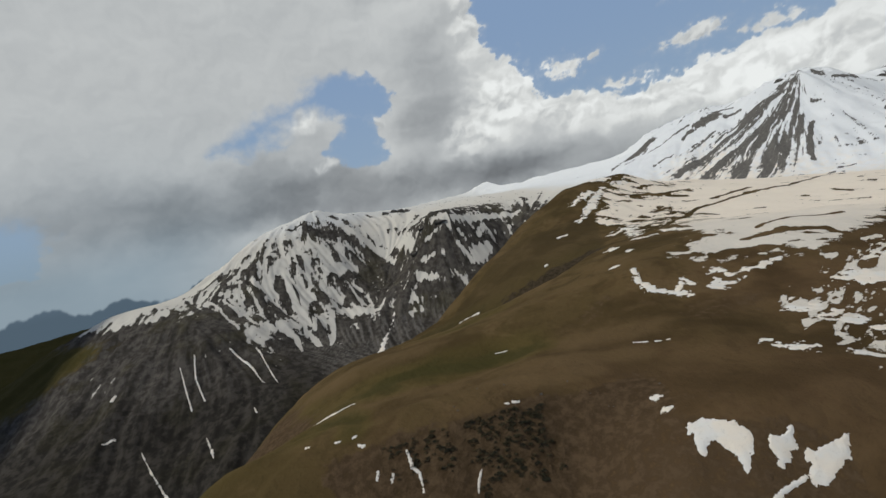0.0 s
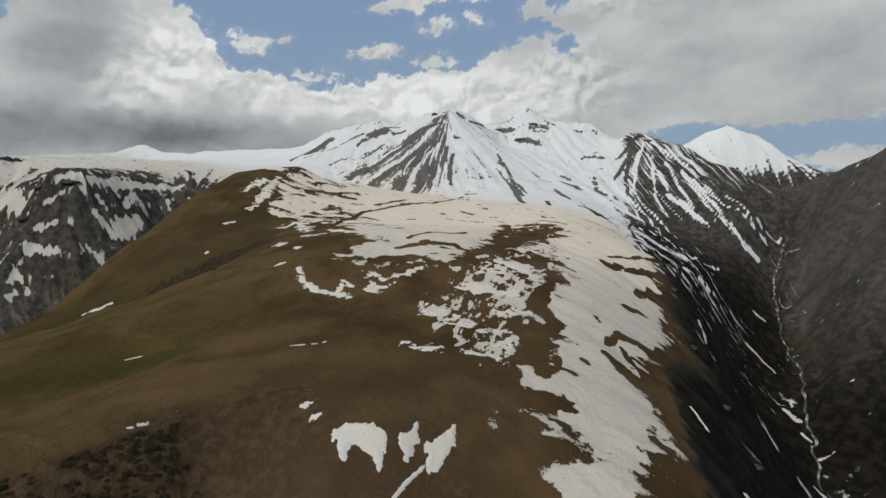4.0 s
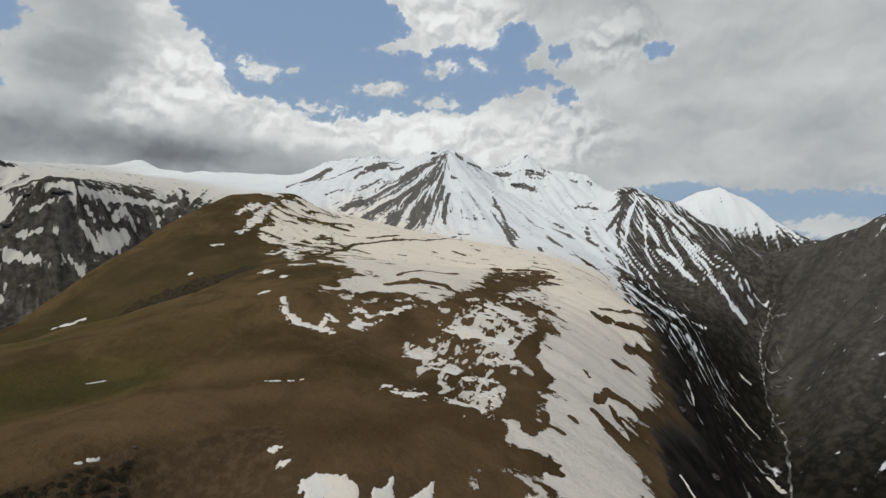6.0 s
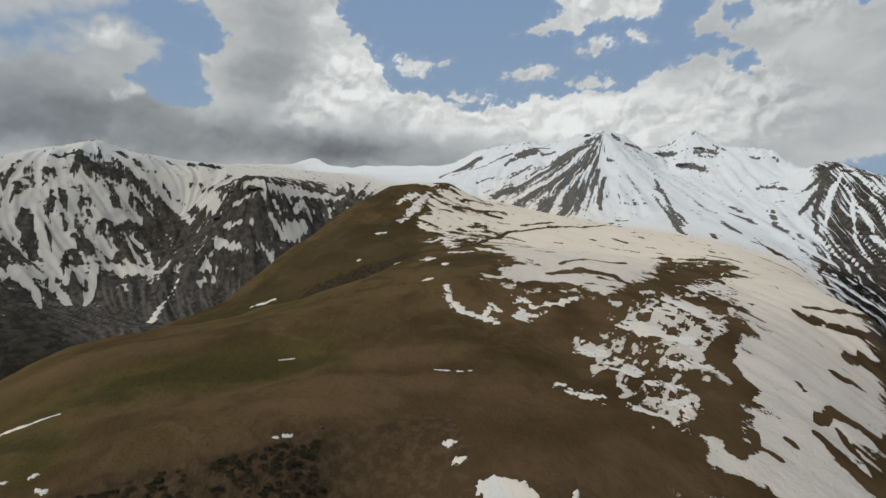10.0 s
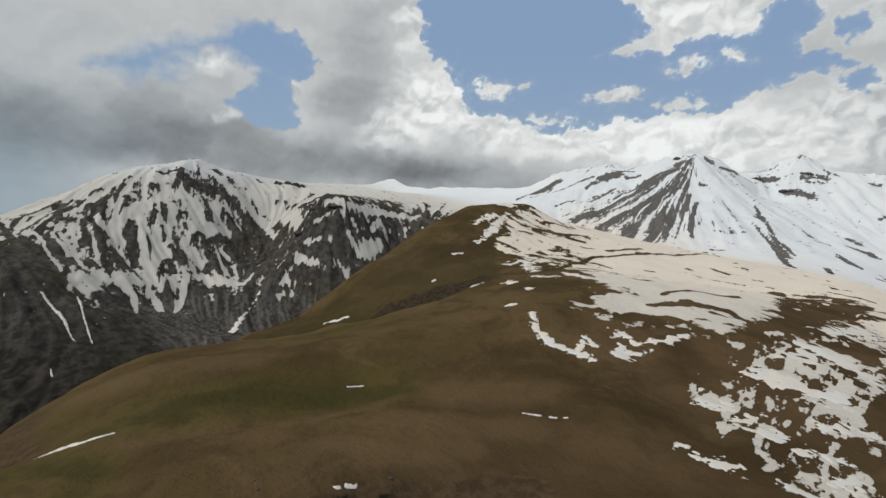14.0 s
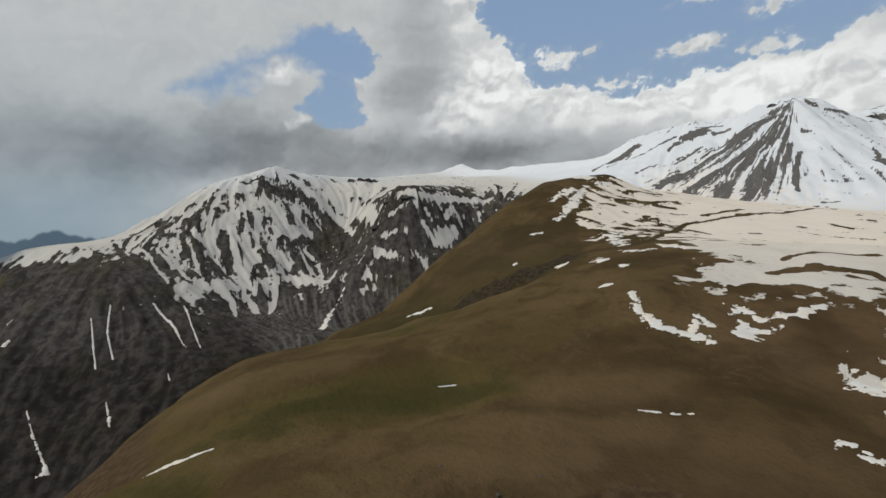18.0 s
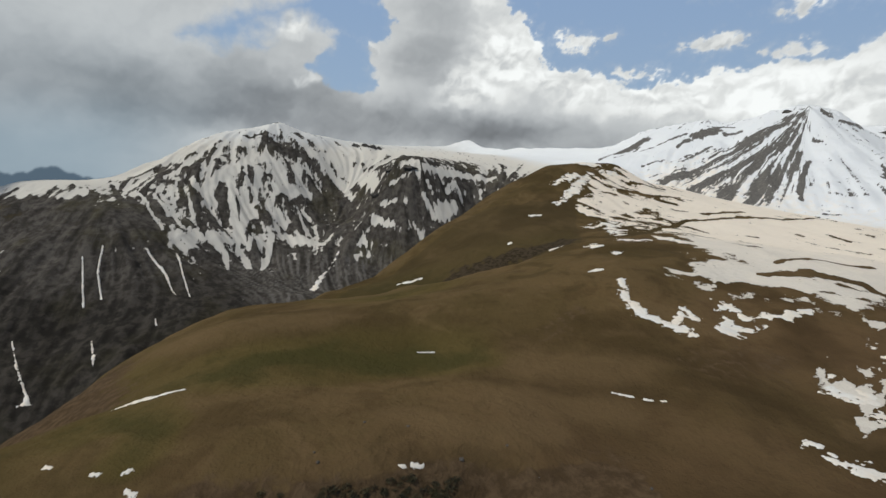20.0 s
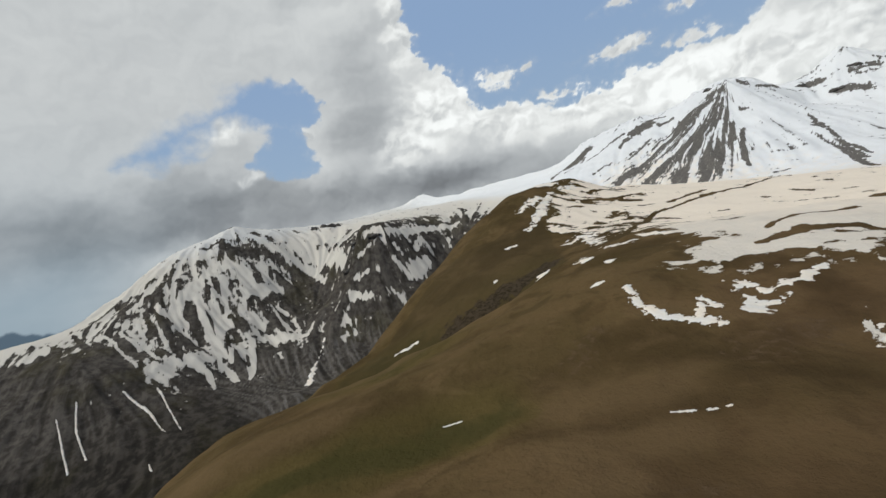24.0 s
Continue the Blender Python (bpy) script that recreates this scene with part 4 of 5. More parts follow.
is_west = (GWEST > 0.5) & (GX > -4000)
spur = is_west & (GY < 560) & (GX > -2480)
knoll = is_west & (line_distance(GX, GY, FORMS["knoll"]) < 330 - 0.1 * (GX + 2000)) & (GX > -2250) & (GY > 1180)
is_peak = (GPEAK > 0.5) & ~is_west
is_east = (GEAST > 0.5) & ~is_peak & (GX < 4000) & (GY > -3000)
cone = is_east & (GY + 0.25 * (GX - 900) > 3700)
wall = is_east & ~cone & (GX > bed_x)
dark = is_east & ~cone & ~wall & (GY > 2380 - 0.35 * (GX - 300))
slope = is_east & ~cone & ~wall & ~dark
rest = ~(is_west | is_peak | is_east)
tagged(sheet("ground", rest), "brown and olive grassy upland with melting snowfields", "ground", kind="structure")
west_mountain = tagged(sheet("mountain", is_west & ~spur & ~knoll), "broad dark rock mountain streaked with snow in its gullies", "mountain", group="mountains")
tagged(sheet("mountain_spur", spur), "steep dark bare spur below the snowy western mountain", "mountain", group="mountains")
knoll_hill = tagged(sheet("rocky_knoll", knoll), "rounded rocky knoll half covered with patchy snow", "mountain", group="mountains")
main_peak = tagged(sheet("mountain", is_peak), "high pyramid peak white with snow and bare dark ribs", "mountain", group="mountains")
dark_peak = tagged(sheet("mountain", dark), "sharp dark peak with thin snow streaks beside the white pyramid", "mountain", group="mountains")
tagged(sheet("mountain", cone), "distant smooth white cone at the head of the valley", "mountain", group="mountains")
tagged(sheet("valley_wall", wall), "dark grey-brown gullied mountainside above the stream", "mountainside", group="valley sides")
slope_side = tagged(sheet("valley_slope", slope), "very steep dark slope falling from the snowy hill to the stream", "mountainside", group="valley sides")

# ---- the sky behind it all, a part of a dome; places in the sky are (azimuth, elevation) in degrees
sky_az = np.concatenate([np.arange(-130, -100, 1.5), np.arange(-100, 36, 0.13), np.arange(36, 64, 1.5)])
sky_el = np.concatenate([np.arange(-7, -3, 0.5), np.arange(-3, 27, 0.13), np.arange(27, 42, 0.7)])
SA, SE = np.meshgrid(sky_az, sky_el, indexing="ij")


def heaps(a, e, seed=211):
    """Rounded heaps of cloud with creases between them."""
    total, amp, size = 0, 0.62, 4.2
    for n in range(5):
        total = total + amp * np.sqrt(vnoise(a / size + 3.1 * n, e / (0.8 * size) - 1.7 * n, seed + n) ** 2 + 0.012)
        amp, size = amp * 0.5, size * 0.5
    return total


def oval(a, e, ca, ce, ra, re):
    """1 in the middle of an oval, 0 on its rim, negative outside."""
    return 1 - np.hypot((a - ca) / ra, (e - ce) / re)


WA = SA + 0.9 * fbm(SA / 4.0, SE / 3.2, 3, 221) + 0.25 * fbm(SA / 0.9, SE / 0.8, 2, 224)
WE = SE + 0.6 * fbm(SA / 4.0, SE / 3.2, 3, 231) + 0.18 * fbm(SA / 0.9, SE / 0.8, 2, 234)
HEAPS = heaps(WA, WE)
TOPLIT = np.clip(HEAPS - heaps(WA - 0.30, WE + 0.62), -0.22, 0.16)

# blue gaps between the clouds
main_gap = [(-44, 25), (-43, 18.5), (-43.2, 15.7), (-39.6, 14.9), (-38.5, 11.5), (-36.8, 9.6), (-32, 9.4), (-29, 8.0), (-25, 9.0), (-20, 9.4), (-15.5, 10.2), (-12, 9.8), (-9.5, 11.4),
            (-6.5, 12.8), (-4.3, 12.5), (-2.2, 13.6), (-4, 14.5), (-5.2, 14.2), (-6.9, 15.4), (-5, 16.7), (-5.9, 18.9), (-8.4, 18.6), (-10, 16.6), (-13.3, 16.1), (-18, 15.7),
            (-21.6, 14.6), (-23.6, 15.3), (-19.6, 17.8), (-21.5, 20), (-24, 21.8), (-25.5, 24), (-31, 23.0), (-37, 22.2)]
west_gap = [(-75, 10.6), (-69.5, 13.4), (-64.2, 15.3), (-59.6, 17), (-57, 16), (-54.3, 14.2), (-55.6, 12), (-58.2, 11), (-57, 8.9), (-56.3, 7.3), (-61.5, 6.8), (-63.4, 8.6), (-62, 11.4),
            (-62.2, 13), (-65.9, 13.0), (-67.1, 10.8), (-71.2, 9.8)]
low_gap = [(7.0, 2.3), (12.4, 2.9), (16, 2.1), (22, 2.7), (34, 2.2), (34, -5), (7, -5)]
gap = np.maximum(inside_by(WA, WE, main_gap), inside_by(WA, WE, west_gap))
gap = np.maximum(gap, inside_by(SA + 0.5 * (WA - SA), SE + 0.5 * (WE - SE), low_gap))
for ca, ce, ra, re in ((-1.8, 11.7, 1.3, 1.0), (7.3, 16.1, 0.9, 0.8), (-94.5, 4.6, 4.0, 2.4), (-2.5, 16.0, 0.8, 0.5)):
    gap = np.maximum(gap, oval(WA, WE, ca, ce, ra, re) * min(ra, re))
lump = 1.5 * (HEAPS - 0.42)
solid = 0.9 * lump * smooth(16, 5, np.hypot((SA + 33) / 2.2, SE - 12)) + 0.4 * lump - gap - 0.1
for ca, ce, ra, re in ((-34.9, 12.3, 1.7, 0.85), (-22.7, 11.3, 2.4, 0.8), (-15.7, 13.9, 1.5, 0.6), (-11.2, 14.5, 1.1, 0.6), (-31.9, 12.4, 0.5, 0.35), (-16.0, 10.5, 1.8, 0.5), (-29.5, 9.2, 1.7, 0.4),
                       (-64.7, 11.7, 3.2, 2.0), (-64.0, 7.2, 1.9, 1.2), (24.5, -0.9, 4.5, 1.3), (-61.3, 12.4, 0.5, 0.3)):
    solid = np.maximum(solid, oval(WA, WE, ca, ce, ra, re) * min(ra, re) + 0.7 * lump + 0.1)
veil = smooth(-56, -66, SA) * smooth(9.0, 13.0, SE - 0.22 * (SA + 65))
soft = 0.36 + 1.5 * veil
solid = solid + (0.34 - 0.22 * smooth(-52, -58, SA)) * fbm(SA / 0.8, SE / 0.6, 4, 261, 0.6)
THICK = smooth(-soft, soft * 1.3, solid + 0.5 * veil)
THICK = np.maximum(THICK, 0.25 * smooth(-1.6, 0.3, solid))

# how bright the cloud is: lit heads, grey bases, the plain overcast in the east and the veil in the west
TONE = np.full(SA.shape, 0.56)
CRISP = np.full(SA.shape, 0.10)
for ca, ce, ra, re, more in ((-42.0, 10.8, 6.5, 5.2, 0.28), (-35.5, 8.0, 6.0, 3.0, 0.20), (-46.5, 7.5, 4.5, 3.2, 0.14), (-26, 7.2, 11.0, 3.8, 0.28), (-13, 6.6, 12.0, 5.2, 0.30), (-2, 8.0, 9.0, 5.0, 0.10),
                             (-44.6, 19.5, 2.2, 6.0, 0.20), (-14.5, 19.5, 11.0, 5.0, 0.28), (-10.5, 13.2, 5.0, 3.0, 0.12), (-22.6, 11.3, 4.0, 1.6, 0.22), (-34.9, 12.3, 3.0, 1.5, 0.18), (-15.6, 13.9, 3.0, 1.2, 0.18),
                             (-65.0, 12.6, 3.0, 1.2, 0.20), (-63.8, 7.5, 2.0, 1.0, 0.22), (-58.2, 10.6, 2.2, 1.5, 0.10), (3.0, 17.0, 7.0, 4.0, 0.12)):
    part_of = smooth(-0.1, 0.75, oval(WA, WE, ca, ce, ra, re))
    TONE = TONE + more * part_of * (1 - smooth(0.70, 0.85, TONE))
    CRISP = np.maximum(CRISP, part_of)
for ca, ce, ra, re, less in ((-50, 3.2, 15.0, 3.8, 0.22), (-37, 2.4, 15.0, 3.0, 0.18), (-64, 4.6, 12.0, 4.2, 0.25), (-77, 5.0, 11.0, 5.0, 0.26), (-90, 5.0, 13.0, 6.0, 0.20), (-51, 9.0, 5.5, 4.5, 0.12), (-50, 15, 5.0, 6.0, 0.04),
                             (-65, 10.0, 3.2, 2.2, 0.10), (-70, 8.0, 6.0, 3.0, 0.10), (-16, 8.8, 3.0, 1.2, 0.05), (14, 9.0, 10.0, 2.0, 0.05), (9, 12.5, 6.0, 1.6, 0.05)):
    TONE = TONE - less * smooth(-0.15, 0.8, oval(WA, WE, ca, ce, ra, re))
TONE = TONE + 0.85 * CRISP * TOPLIT + 0.14 * CRISP * (HEAPS - 0.42) + (0.12 - 0.09 * veil) * fbm(WA / 9.0, WE / 4.6, 3, 241, 0.4)
TONE = TONE + 0.10 * smooth(0.55, 0.0, np.abs(solid)) * smooth(-50, -40, SA) * smooth(4, 10, SE)
HAZE = 0.6 * smooth(6.0, -0.5, SE) * smooth(-68, -86, SA) + 0.22 * smooth(20, 4, SE) * smooth(-58, -84, SA)
peaks = -2.5 + 1.3 * fbm(SA / 5.0, 0 * SA, 5, 251) + 0.02 * (-78 - SA)
FAR = smooth(-0.12, 0.12, peaks - SE) * smooth(-66, -72, SA)

SKY_R = 4780.0
ra, re = np.radians(SA), np.radians(SE)
verts = np.stack([SKY_R * np.sin(ra) * np.cos(re), SKY_R * np.cos(ra) * np.cos(re), SKY_R * np.sin(re)], -1).reshape(-1, 3)
ids = np.arange(SA.size).reshape(SA.shape)
faces = np.stack([ids[:-1, :-1], ids[:-1, 1:], ids[1:, 1:], ids[1:, :-1]], -1)[(SE < np.where(SA < -82, 36, 30))[:-1, :-1]]
me = bpy.data.meshes.new("backdrop")
me.vertices.add(len(verts))
me.vertices.foreach_set("co", verts.astype(np.float32).ravel())
me.loops.add(faces.size)
me.loops.foreach_set("vertex_index", faces.ravel().astype(np.int32))
me.polygons.add(len(faces))
me.polygons.foreach_set("loop_start", (np.arange(len(faces)) * 4).astype(np.int32))
me.update()
for key, values in (("thick", THICK), ("tone", TONE), ("haze", HAZE), ("far", FAR)):
    me.attributes.new(key, "FLOAT", "POINT").data.foreach_set("value", values.ravel().astype(np.float32))
me.materials.append(m_sky)
backdrop = tagged(new("backdrop", me), "blue spring sky with heaped grey and white clouds", "sky", kind="structure")
backdrop.location = (-60, 70, 985)

# ================= loose snow, stream, stones and shrubs =================


def mesh_thing(name, verts, faces, material, soft=True):
    me = bpy.data.meshes.new(name)
    me.from_pydata(verts, [], faces)
    me.polygons.foreach_set("use_smooth", [soft] * len(faces))
    me.materials.append(material)
    return new(name, me)


LOOKS = {
    "curved": "long curved patch of old snow in a grassy hollow",
    "forked": "forked patch of old snow below the snowfield edge",
    "ragged": "ragged thin patch of melting snow on brown grass",
    "small": "small leftover patch of snow on brown grass",
    "toothed": "thick white snow patch hanging over a dark earth scarp",
    "trail": "narrow trail of snow along a hollow in the hill",
    "streak": "straight narrow streak of snow on the green hillside",
    "": "thin snow-filled gully on the dark mountainside",
}
seed_count = [100]


def snow_patch(kind, look_name, lift, *spines):
    """Snow lying on the land along spines of (x, y, half width)."""
    seed_count[0] += 3
    seed = seed_count[0]
    if kind == "snow_gully":
        spines = [[(x, y, w * 0.62) for x, y, w in sp] for sp in spines]
    pts = np.array([p for sp in spines for p in sp])
    wide = pts[:, 2].max()
    cell = max(0.4, min(wide / 8.0, 3.0))
    lo, hi = pts[:, :2].min(0) - wide * 1.8, pts[:, :2].max(0) + wide * 1.8
    x, y = np.meshgrid(np.arange(lo[0], hi[0], cell), np.arange(lo[1], hi[1], cell), indexing="ij")
    s = np.full(x.shape, -1e9)
    for sp in spines:
        for p, q in zip(sp, sp[1:]):
            dx, dy = q[0] - p[0], q[1] - p[1]
            u = np.clip(((x - p[0]) * dx + (y - p[1]) * dy) / (dx * dx + dy * dy + 1e-9), 0, 1)
            s = np.maximum(s, (p[2] + (q[2] - p[2]) * u) - np.hypot(x - p[0] - u * dx, y - p[1] - u * dy))
    rag = min(wide, 14.0)
    calm = {"curved": (0.08, 0.65), "toothed": (0.0, 0.28), "": (0.35, 0.35), "trail": (0.1, 0.45), "ragged": (0.3, 1.25)}.get(look_name, (0.2, 0.6))
    s = s - calm[0] * wide + rag * calm[1] * fbm(x / (rag * 1.2), y / (rag * 1.2), 4, seed, 0.7)
    h = land(x, y)[0]
    z = h + lift * np.clip(s / (0.35 * wide), -0.9, 1.0) * (0.85 + 0.15 * vnoise(x / 3.0, y / 3.0, seed + 1))
    keep = (s[:-1, :-1] > -cell * 1.6) | (s[1:, 1:] > -cell * 1.6) | (s[1:, :-1] > -cell * 1.6) | (s[:-1, 1:] > -cell * 1.6)
    ids = np.arange(x.size).reshape(x.shape)
    q = np.stack([ids[:-1, :-1], ids[1:, :-1], ids[1:, 1:], ids[:-1, 1:]], -1)
    co = np.stack([x.ravel(), y.ravel(), z.ravel()], -1)
    # each piece that lies apart is a patch of its own; crumbs melt away
    left = set(zip(*np.nonzero(keep)))
    pieces = []
    while left:
        todo, piece = [left.pop()], []
        while todo:
            i, j = todo.pop()
            piece.append((i, j))
            for near in ((i + 1, j), (i - 1, j), (i, j + 1), (i, j - 1)):
                if near in left:
                    left.remove(near)
                    todo.append(near)
        if len(piece) >= 14:
            pieces.append(sorted(piece))
    pieces.sort(key=lambda p: (-len(p), p[0]))
    for n, piece in enumerate(pieces[:6]):
        i, j = np.array(piece).T
        used, back = np.unique(q[i, j], return_inverse=True)
        ob = mesh_thing(kind, co[used].tolist(), back.reshape(-1, 4).tolist(), m_snow)
        tagged(ob, LOOKS[look_name if n == 0 or not look_name else "small"], "snow", group="snow patches" if kind == "snow_patch" else "snow gullies")


snow_patch('snow_patch', 'curved', 0.7, [(-336.3, 530.4, 2.6), (-316.1, 505.6, 4.2), (-293.4, 492.9, 5.2), (-269.5, 495.5, 5.6), (-256, 491.9, 4.2)], [(-269.5, 495.5, 3.4), (-276.4, 524.6, 3.2), (-263.4, 516.2, 3.2)])
snow_patch('snow_patch', 'forked', 0.7, [(-267.2, 566.1, 2.9), (-252.5, 541, 4.8), (-239.2, 519.9, 9.4), (-224.3, 541.6, 3.6)], [(-263, 561.5, 3.8), (-237.9, 550.2, 3.9), (-217.9, 569.8, 6.4), (-209.7, 597, 5.5)])
snow_patch('snow_patch', 'ragged', 0.7, [(-154.3, 563.4, 8.5), (-130.7, 577.6, 16.1), (-96.6, 578.3, 13.5)])
snow_patch('snow_patch', 'ragged', 0.7, [(-166.5, 491.5, 7.1), (-149.7, 492.4, 11.7), (-124.3, 471, 9)])
snow_patch('snow_patch', 'ragged', 0.7, [(-157.6, 405.7, 3.1), (-146.3, 403.3, 7), (-135, 406.2, 5)])
snow_patch('snow_patch', 'ragged', 0.7, [(-107.6, 409.9, 4.1), (-94, 418.3, 5.1)])
snow_patch('snow_patch', 'ragged', 0.7, [(-92.2, 442, 3.8), (-79, 458.6, 5.5), (-77.9, 429.5, 1.9), (-82.9, 413, 2)])
snow_patch('snow_patch', 'ragged', 0.7, [(-133.1, 624.2, 11.8), (-103.1, 679.5, 26.9), (-72.3, 649.1, 14.8)], [(-106.8, 777.3, 15.4), (-77.8, 897.3, 23.8)])
snow_patch('snow_patch', 'ragged', 0.7, [(-99.9, 521.2, 6.1), (-71.7, 540.5, 7.1)], [(-110.5, 461.8, 3), (-85.9, 480.8, 4.2)])
snow_patch('snow_patch', 'small', 0.6, [(-192, 297, 3.2), (-190, 298, 3.2)])
snow_patch('snow_patch', 'small', 0.6, [(-179, 286, 3.0), (-176, 288, 3.4)])
snow_patch('snow_patch', 'toothed', 0.8, [(-157, 277, 4.2), (-150, 280, 6.8), (-140, 282.5, 6.8), (-133, 283, 5)], [(-152, 275, 5.5), (-149, 267, 1.6)], [(-135, 280, 5.5), (-130, 272, 1.6)])
snow_patch('snow_patch', 'toothed', 0.8, [(-120, 290, 4.2), (-116, 295, 3.2), (-116, 303, 0.9)], [(-117, 289, 3.6), (-116, 283, 1.2)])
snow_patch('snow_patch', 'toothed', 0.8, [(-105, 295, 3.8), (-100, 299, 5), (-96, 306, 3.4), (-96, 315, 0.9)], [(-102, 292, 4.6), (-105, 285, 1.2)])
snow_patch('snow_patch', 'trail', 0.6, [(-107, 285, 0.9), (-113, 274, 1.2), (-117, 262, 1.2), (-119, 257, 0.9)])
snow_patch('snow_patch', 'trail', 0.5, [(-294, 165, 0.8), (-284, 161, 1.6), (-278, 162, 1), (-270, 157, 0.7)])
snow_patch('snow_patch', 'trail', 0.5, [(-254, 192, 0.6), (-251, 186, 1), (-247, 181, 0.7)])
snow_patch('snow_patch', 'small', 0.5, [(-338, 136, 1.3), (-336, 138, 1.2)])
snow_patch('snow_patch', 'small', 0.5, [(-321, 145, 1.3), (-318, 147, 1.4)])
snow_patch('snow_patch', 'small', 0.5, [(-289, 149, 1.2), (-287, 146, 1)])
snow_patch('snow_patch', 'small', 0.5, [(-297, 143, 1), (-294, 140, 1.2)])
snow_patch('snow_patch', 'trail', 0.6, [(-421, 154, 1.5), (-421, 164, 3.2), (-414, 174, 3.0), (-408, 186, 1.6)])
snow_patch('snow_patch', 'small', 0.5, [(-360.9, 122.5, 1.2), (-358.3, 124.1, 1.2)])
snow_patch('snow_patch', 'small', 0.5, [(-329.9, 145.7, 1.3), (-329.8, 148.1, 1.3)])
snow_patch('snow_patch', 'small', 0.5, [(-268, 236, 1.2), (-267, 237, 1.2)])
snow_patch('snow_patch', 'small', 0.5, [(-266, 241, 1.5), (-264, 244, 1.3)])
snow_patch('snow_patch', 'small', 0.5, [(-250, 374, 0.8), (-240, 378, 1.4)])
snow_patch('snow_patch', 'small', 0.5, [(-234, 382, 1.4), (-231, 383, 1.3)])
snow_patch('snow_patch', 'small', 0.5, [(-227, 387, 0.9), (-225.5, 388, 0.9)])
snow_patch('snow_patch', 'streak', 0.8, [(-808, 630, 3.5), (-795, 646, 7.0), (-782, 661, 4.0)])
snow_patch('snow_patch', 'streak', 0.8, [(-564.5, 740.5, 12.1), (-610, 814.1, 13.2)])
snow_patch('snow_patch', 'small', 0.8, [(-588.8, 809.1, 13.1), (-579.3, 799.3, 10.8)])
snow_patch('snow_patch', 'small', 0.8, [(-558.8, 794.2, 12.7), (-555.7, 793.2, 12.6)])
snow_patch('snow_patch', 'small', 0.8, [(-436.7, 642.7, 7.5), (-429.3, 640, 7.5)])
snow_patch('snow_patch', 'small', 0.8, [(-369.2, 541.1, 4.2), (-368.8, 544, 6.3)])
snow_patch('snow_patch', 'small', 0.6, [(-383.5, 336.5, 0.9), (-375.8, 346, 0.9)])
snow_patch('snow_patch', 'ragged', 0.9, [(-928, 1316.5, 24.9), (-895.7, 1335.8, 34.9)])
snow_patch('snow_patch', 'streak', 0.9, [(-770.8, 1030.8, 5.3), (-789.7, 1112.4, 14.5), (-844.3, 1268.2, 7.7)])
snow_patch('snow_patch', 'ragged', 0.9, [(-844.7, 1122.6, 12.9), (-845.4, 1206.4, 22.6)])
snow_patch('snow_patch', 'ragged', 0.9, [(-850, 1331.5, 10.2), (-831.8, 1342.9, 18.6)])
snow_patch('snow_patch', 'ragged', 0.9, [(-643.8, 973, 10.5), (-633.9, 1017.7, 18), (-553.1, 916.2, 12.7)])
snow_patch('snow_patch', 'small', 0.9, [(-489.5, 763.1, 13.1), (-475.4, 749.6, 12.8)])
snow_patch('snow_patch', 'ragged', 0.9, [(-432.3, 699.9, 7), (-407.7, 702.8, 9.2)])
snow_patch('snow_patch', 'small', 0.9, [(-774.1, 945.5, 6), (-764.1, 961.4, 6)])
snow_patch('snow_patch', 'small', 0.9, [(-713.5, 811.2, 4), (-715.3, 818.2, 4.5)])
snow_patch('snow_patch', 'small', 0.9, [(-392.7, 616.8, 5.1), (-385.6, 613.9, 5)])
snow_patch('snow_patch', 'streak', 0.9, [(-407.5, 738.9, 4.6), (-387, 733.4, 9.4), (-364.2, 719.9, 4.6)])
snow_patch('snow_gully', '', 1.6, [(197.2, 1020.3, 7.3), (197.4, 964, 5.9)])
snow_patch('snow_gully', '', 1.6, [(555.7, 1914.8, 21.4), (610.9, 1901.5, 21.6), (630, 1871.2, 11.6)])
snow_patch('snow_gully', '', 1.6, [(301.9, 977.9, 11.4), (348.9, 1069.2, 29.6), (368.7, 1082.3, 17.3)])
snow_patch('snow_gully', '', 1.6, [(604.5, 1697.3, 33.4), (621.4, 1650.8, 37.1)])
snow_patch('snow_gully', '', 1.6, [(785.3, 2335.7, 11.5), (838.5, 2339.6, 9)])
snow_patch('snow_gully', '', 1.6, [(655.7, 2180.4, 30.6), (681.8, 2193.2, 32.4)])
snow_patch('snow_gully', '', 1.6, [(608.3, 1466.5, 10.1), (662.6, 1502.7, 4.1)])
snow_patch('snow_gully', '', 1.6, [(105.5, 415, 5.9), (110.6, 409.3, 8.9)])
snow_patch('snow_gully', '', 1.6, [(83.7, 506.9, 3.8), (94.8, 494.2, 4.5)])
snow_patch('snow_gully', '', 1.6, [(609.2, 1571.6, 19), (623, 1546.8, 13.3)])
snow_patch('snow_gully', '', 1.6, [(-1790.5, 98.9, 6), (-1662.4, 103.3, 7.5), (-1577.3, 114.2, 9), (-1548.6, 115.5, 14.2), (-1553.2, 97.4, 8.9)])
snow_patch('snow_gully', '', 1.6, [(-2067.1, 348.4, 5.7), (-1957.2, 316, 6.5), (-1832.8, 306, 6.1)])
snow_patch('snow_gully', '', 1.6, [(-2031.3, 287.7, 4.5), (-1923.6, 272.6, 6.4), (-1823.8, 260.8, 6.1)])
snow_patch('snow_gully', '', 1.6, [(-2023.7, 465.5, 8.9), (-1917, 487.9, 10.8), (-1777.6, 491.7, 4.8)])
snow_patch('snow_gully', '', 1.6, [(-2021, 556.4, 10.1), (-1884.8, 539.4, 6.7), (-1752.5, 525, 6)])
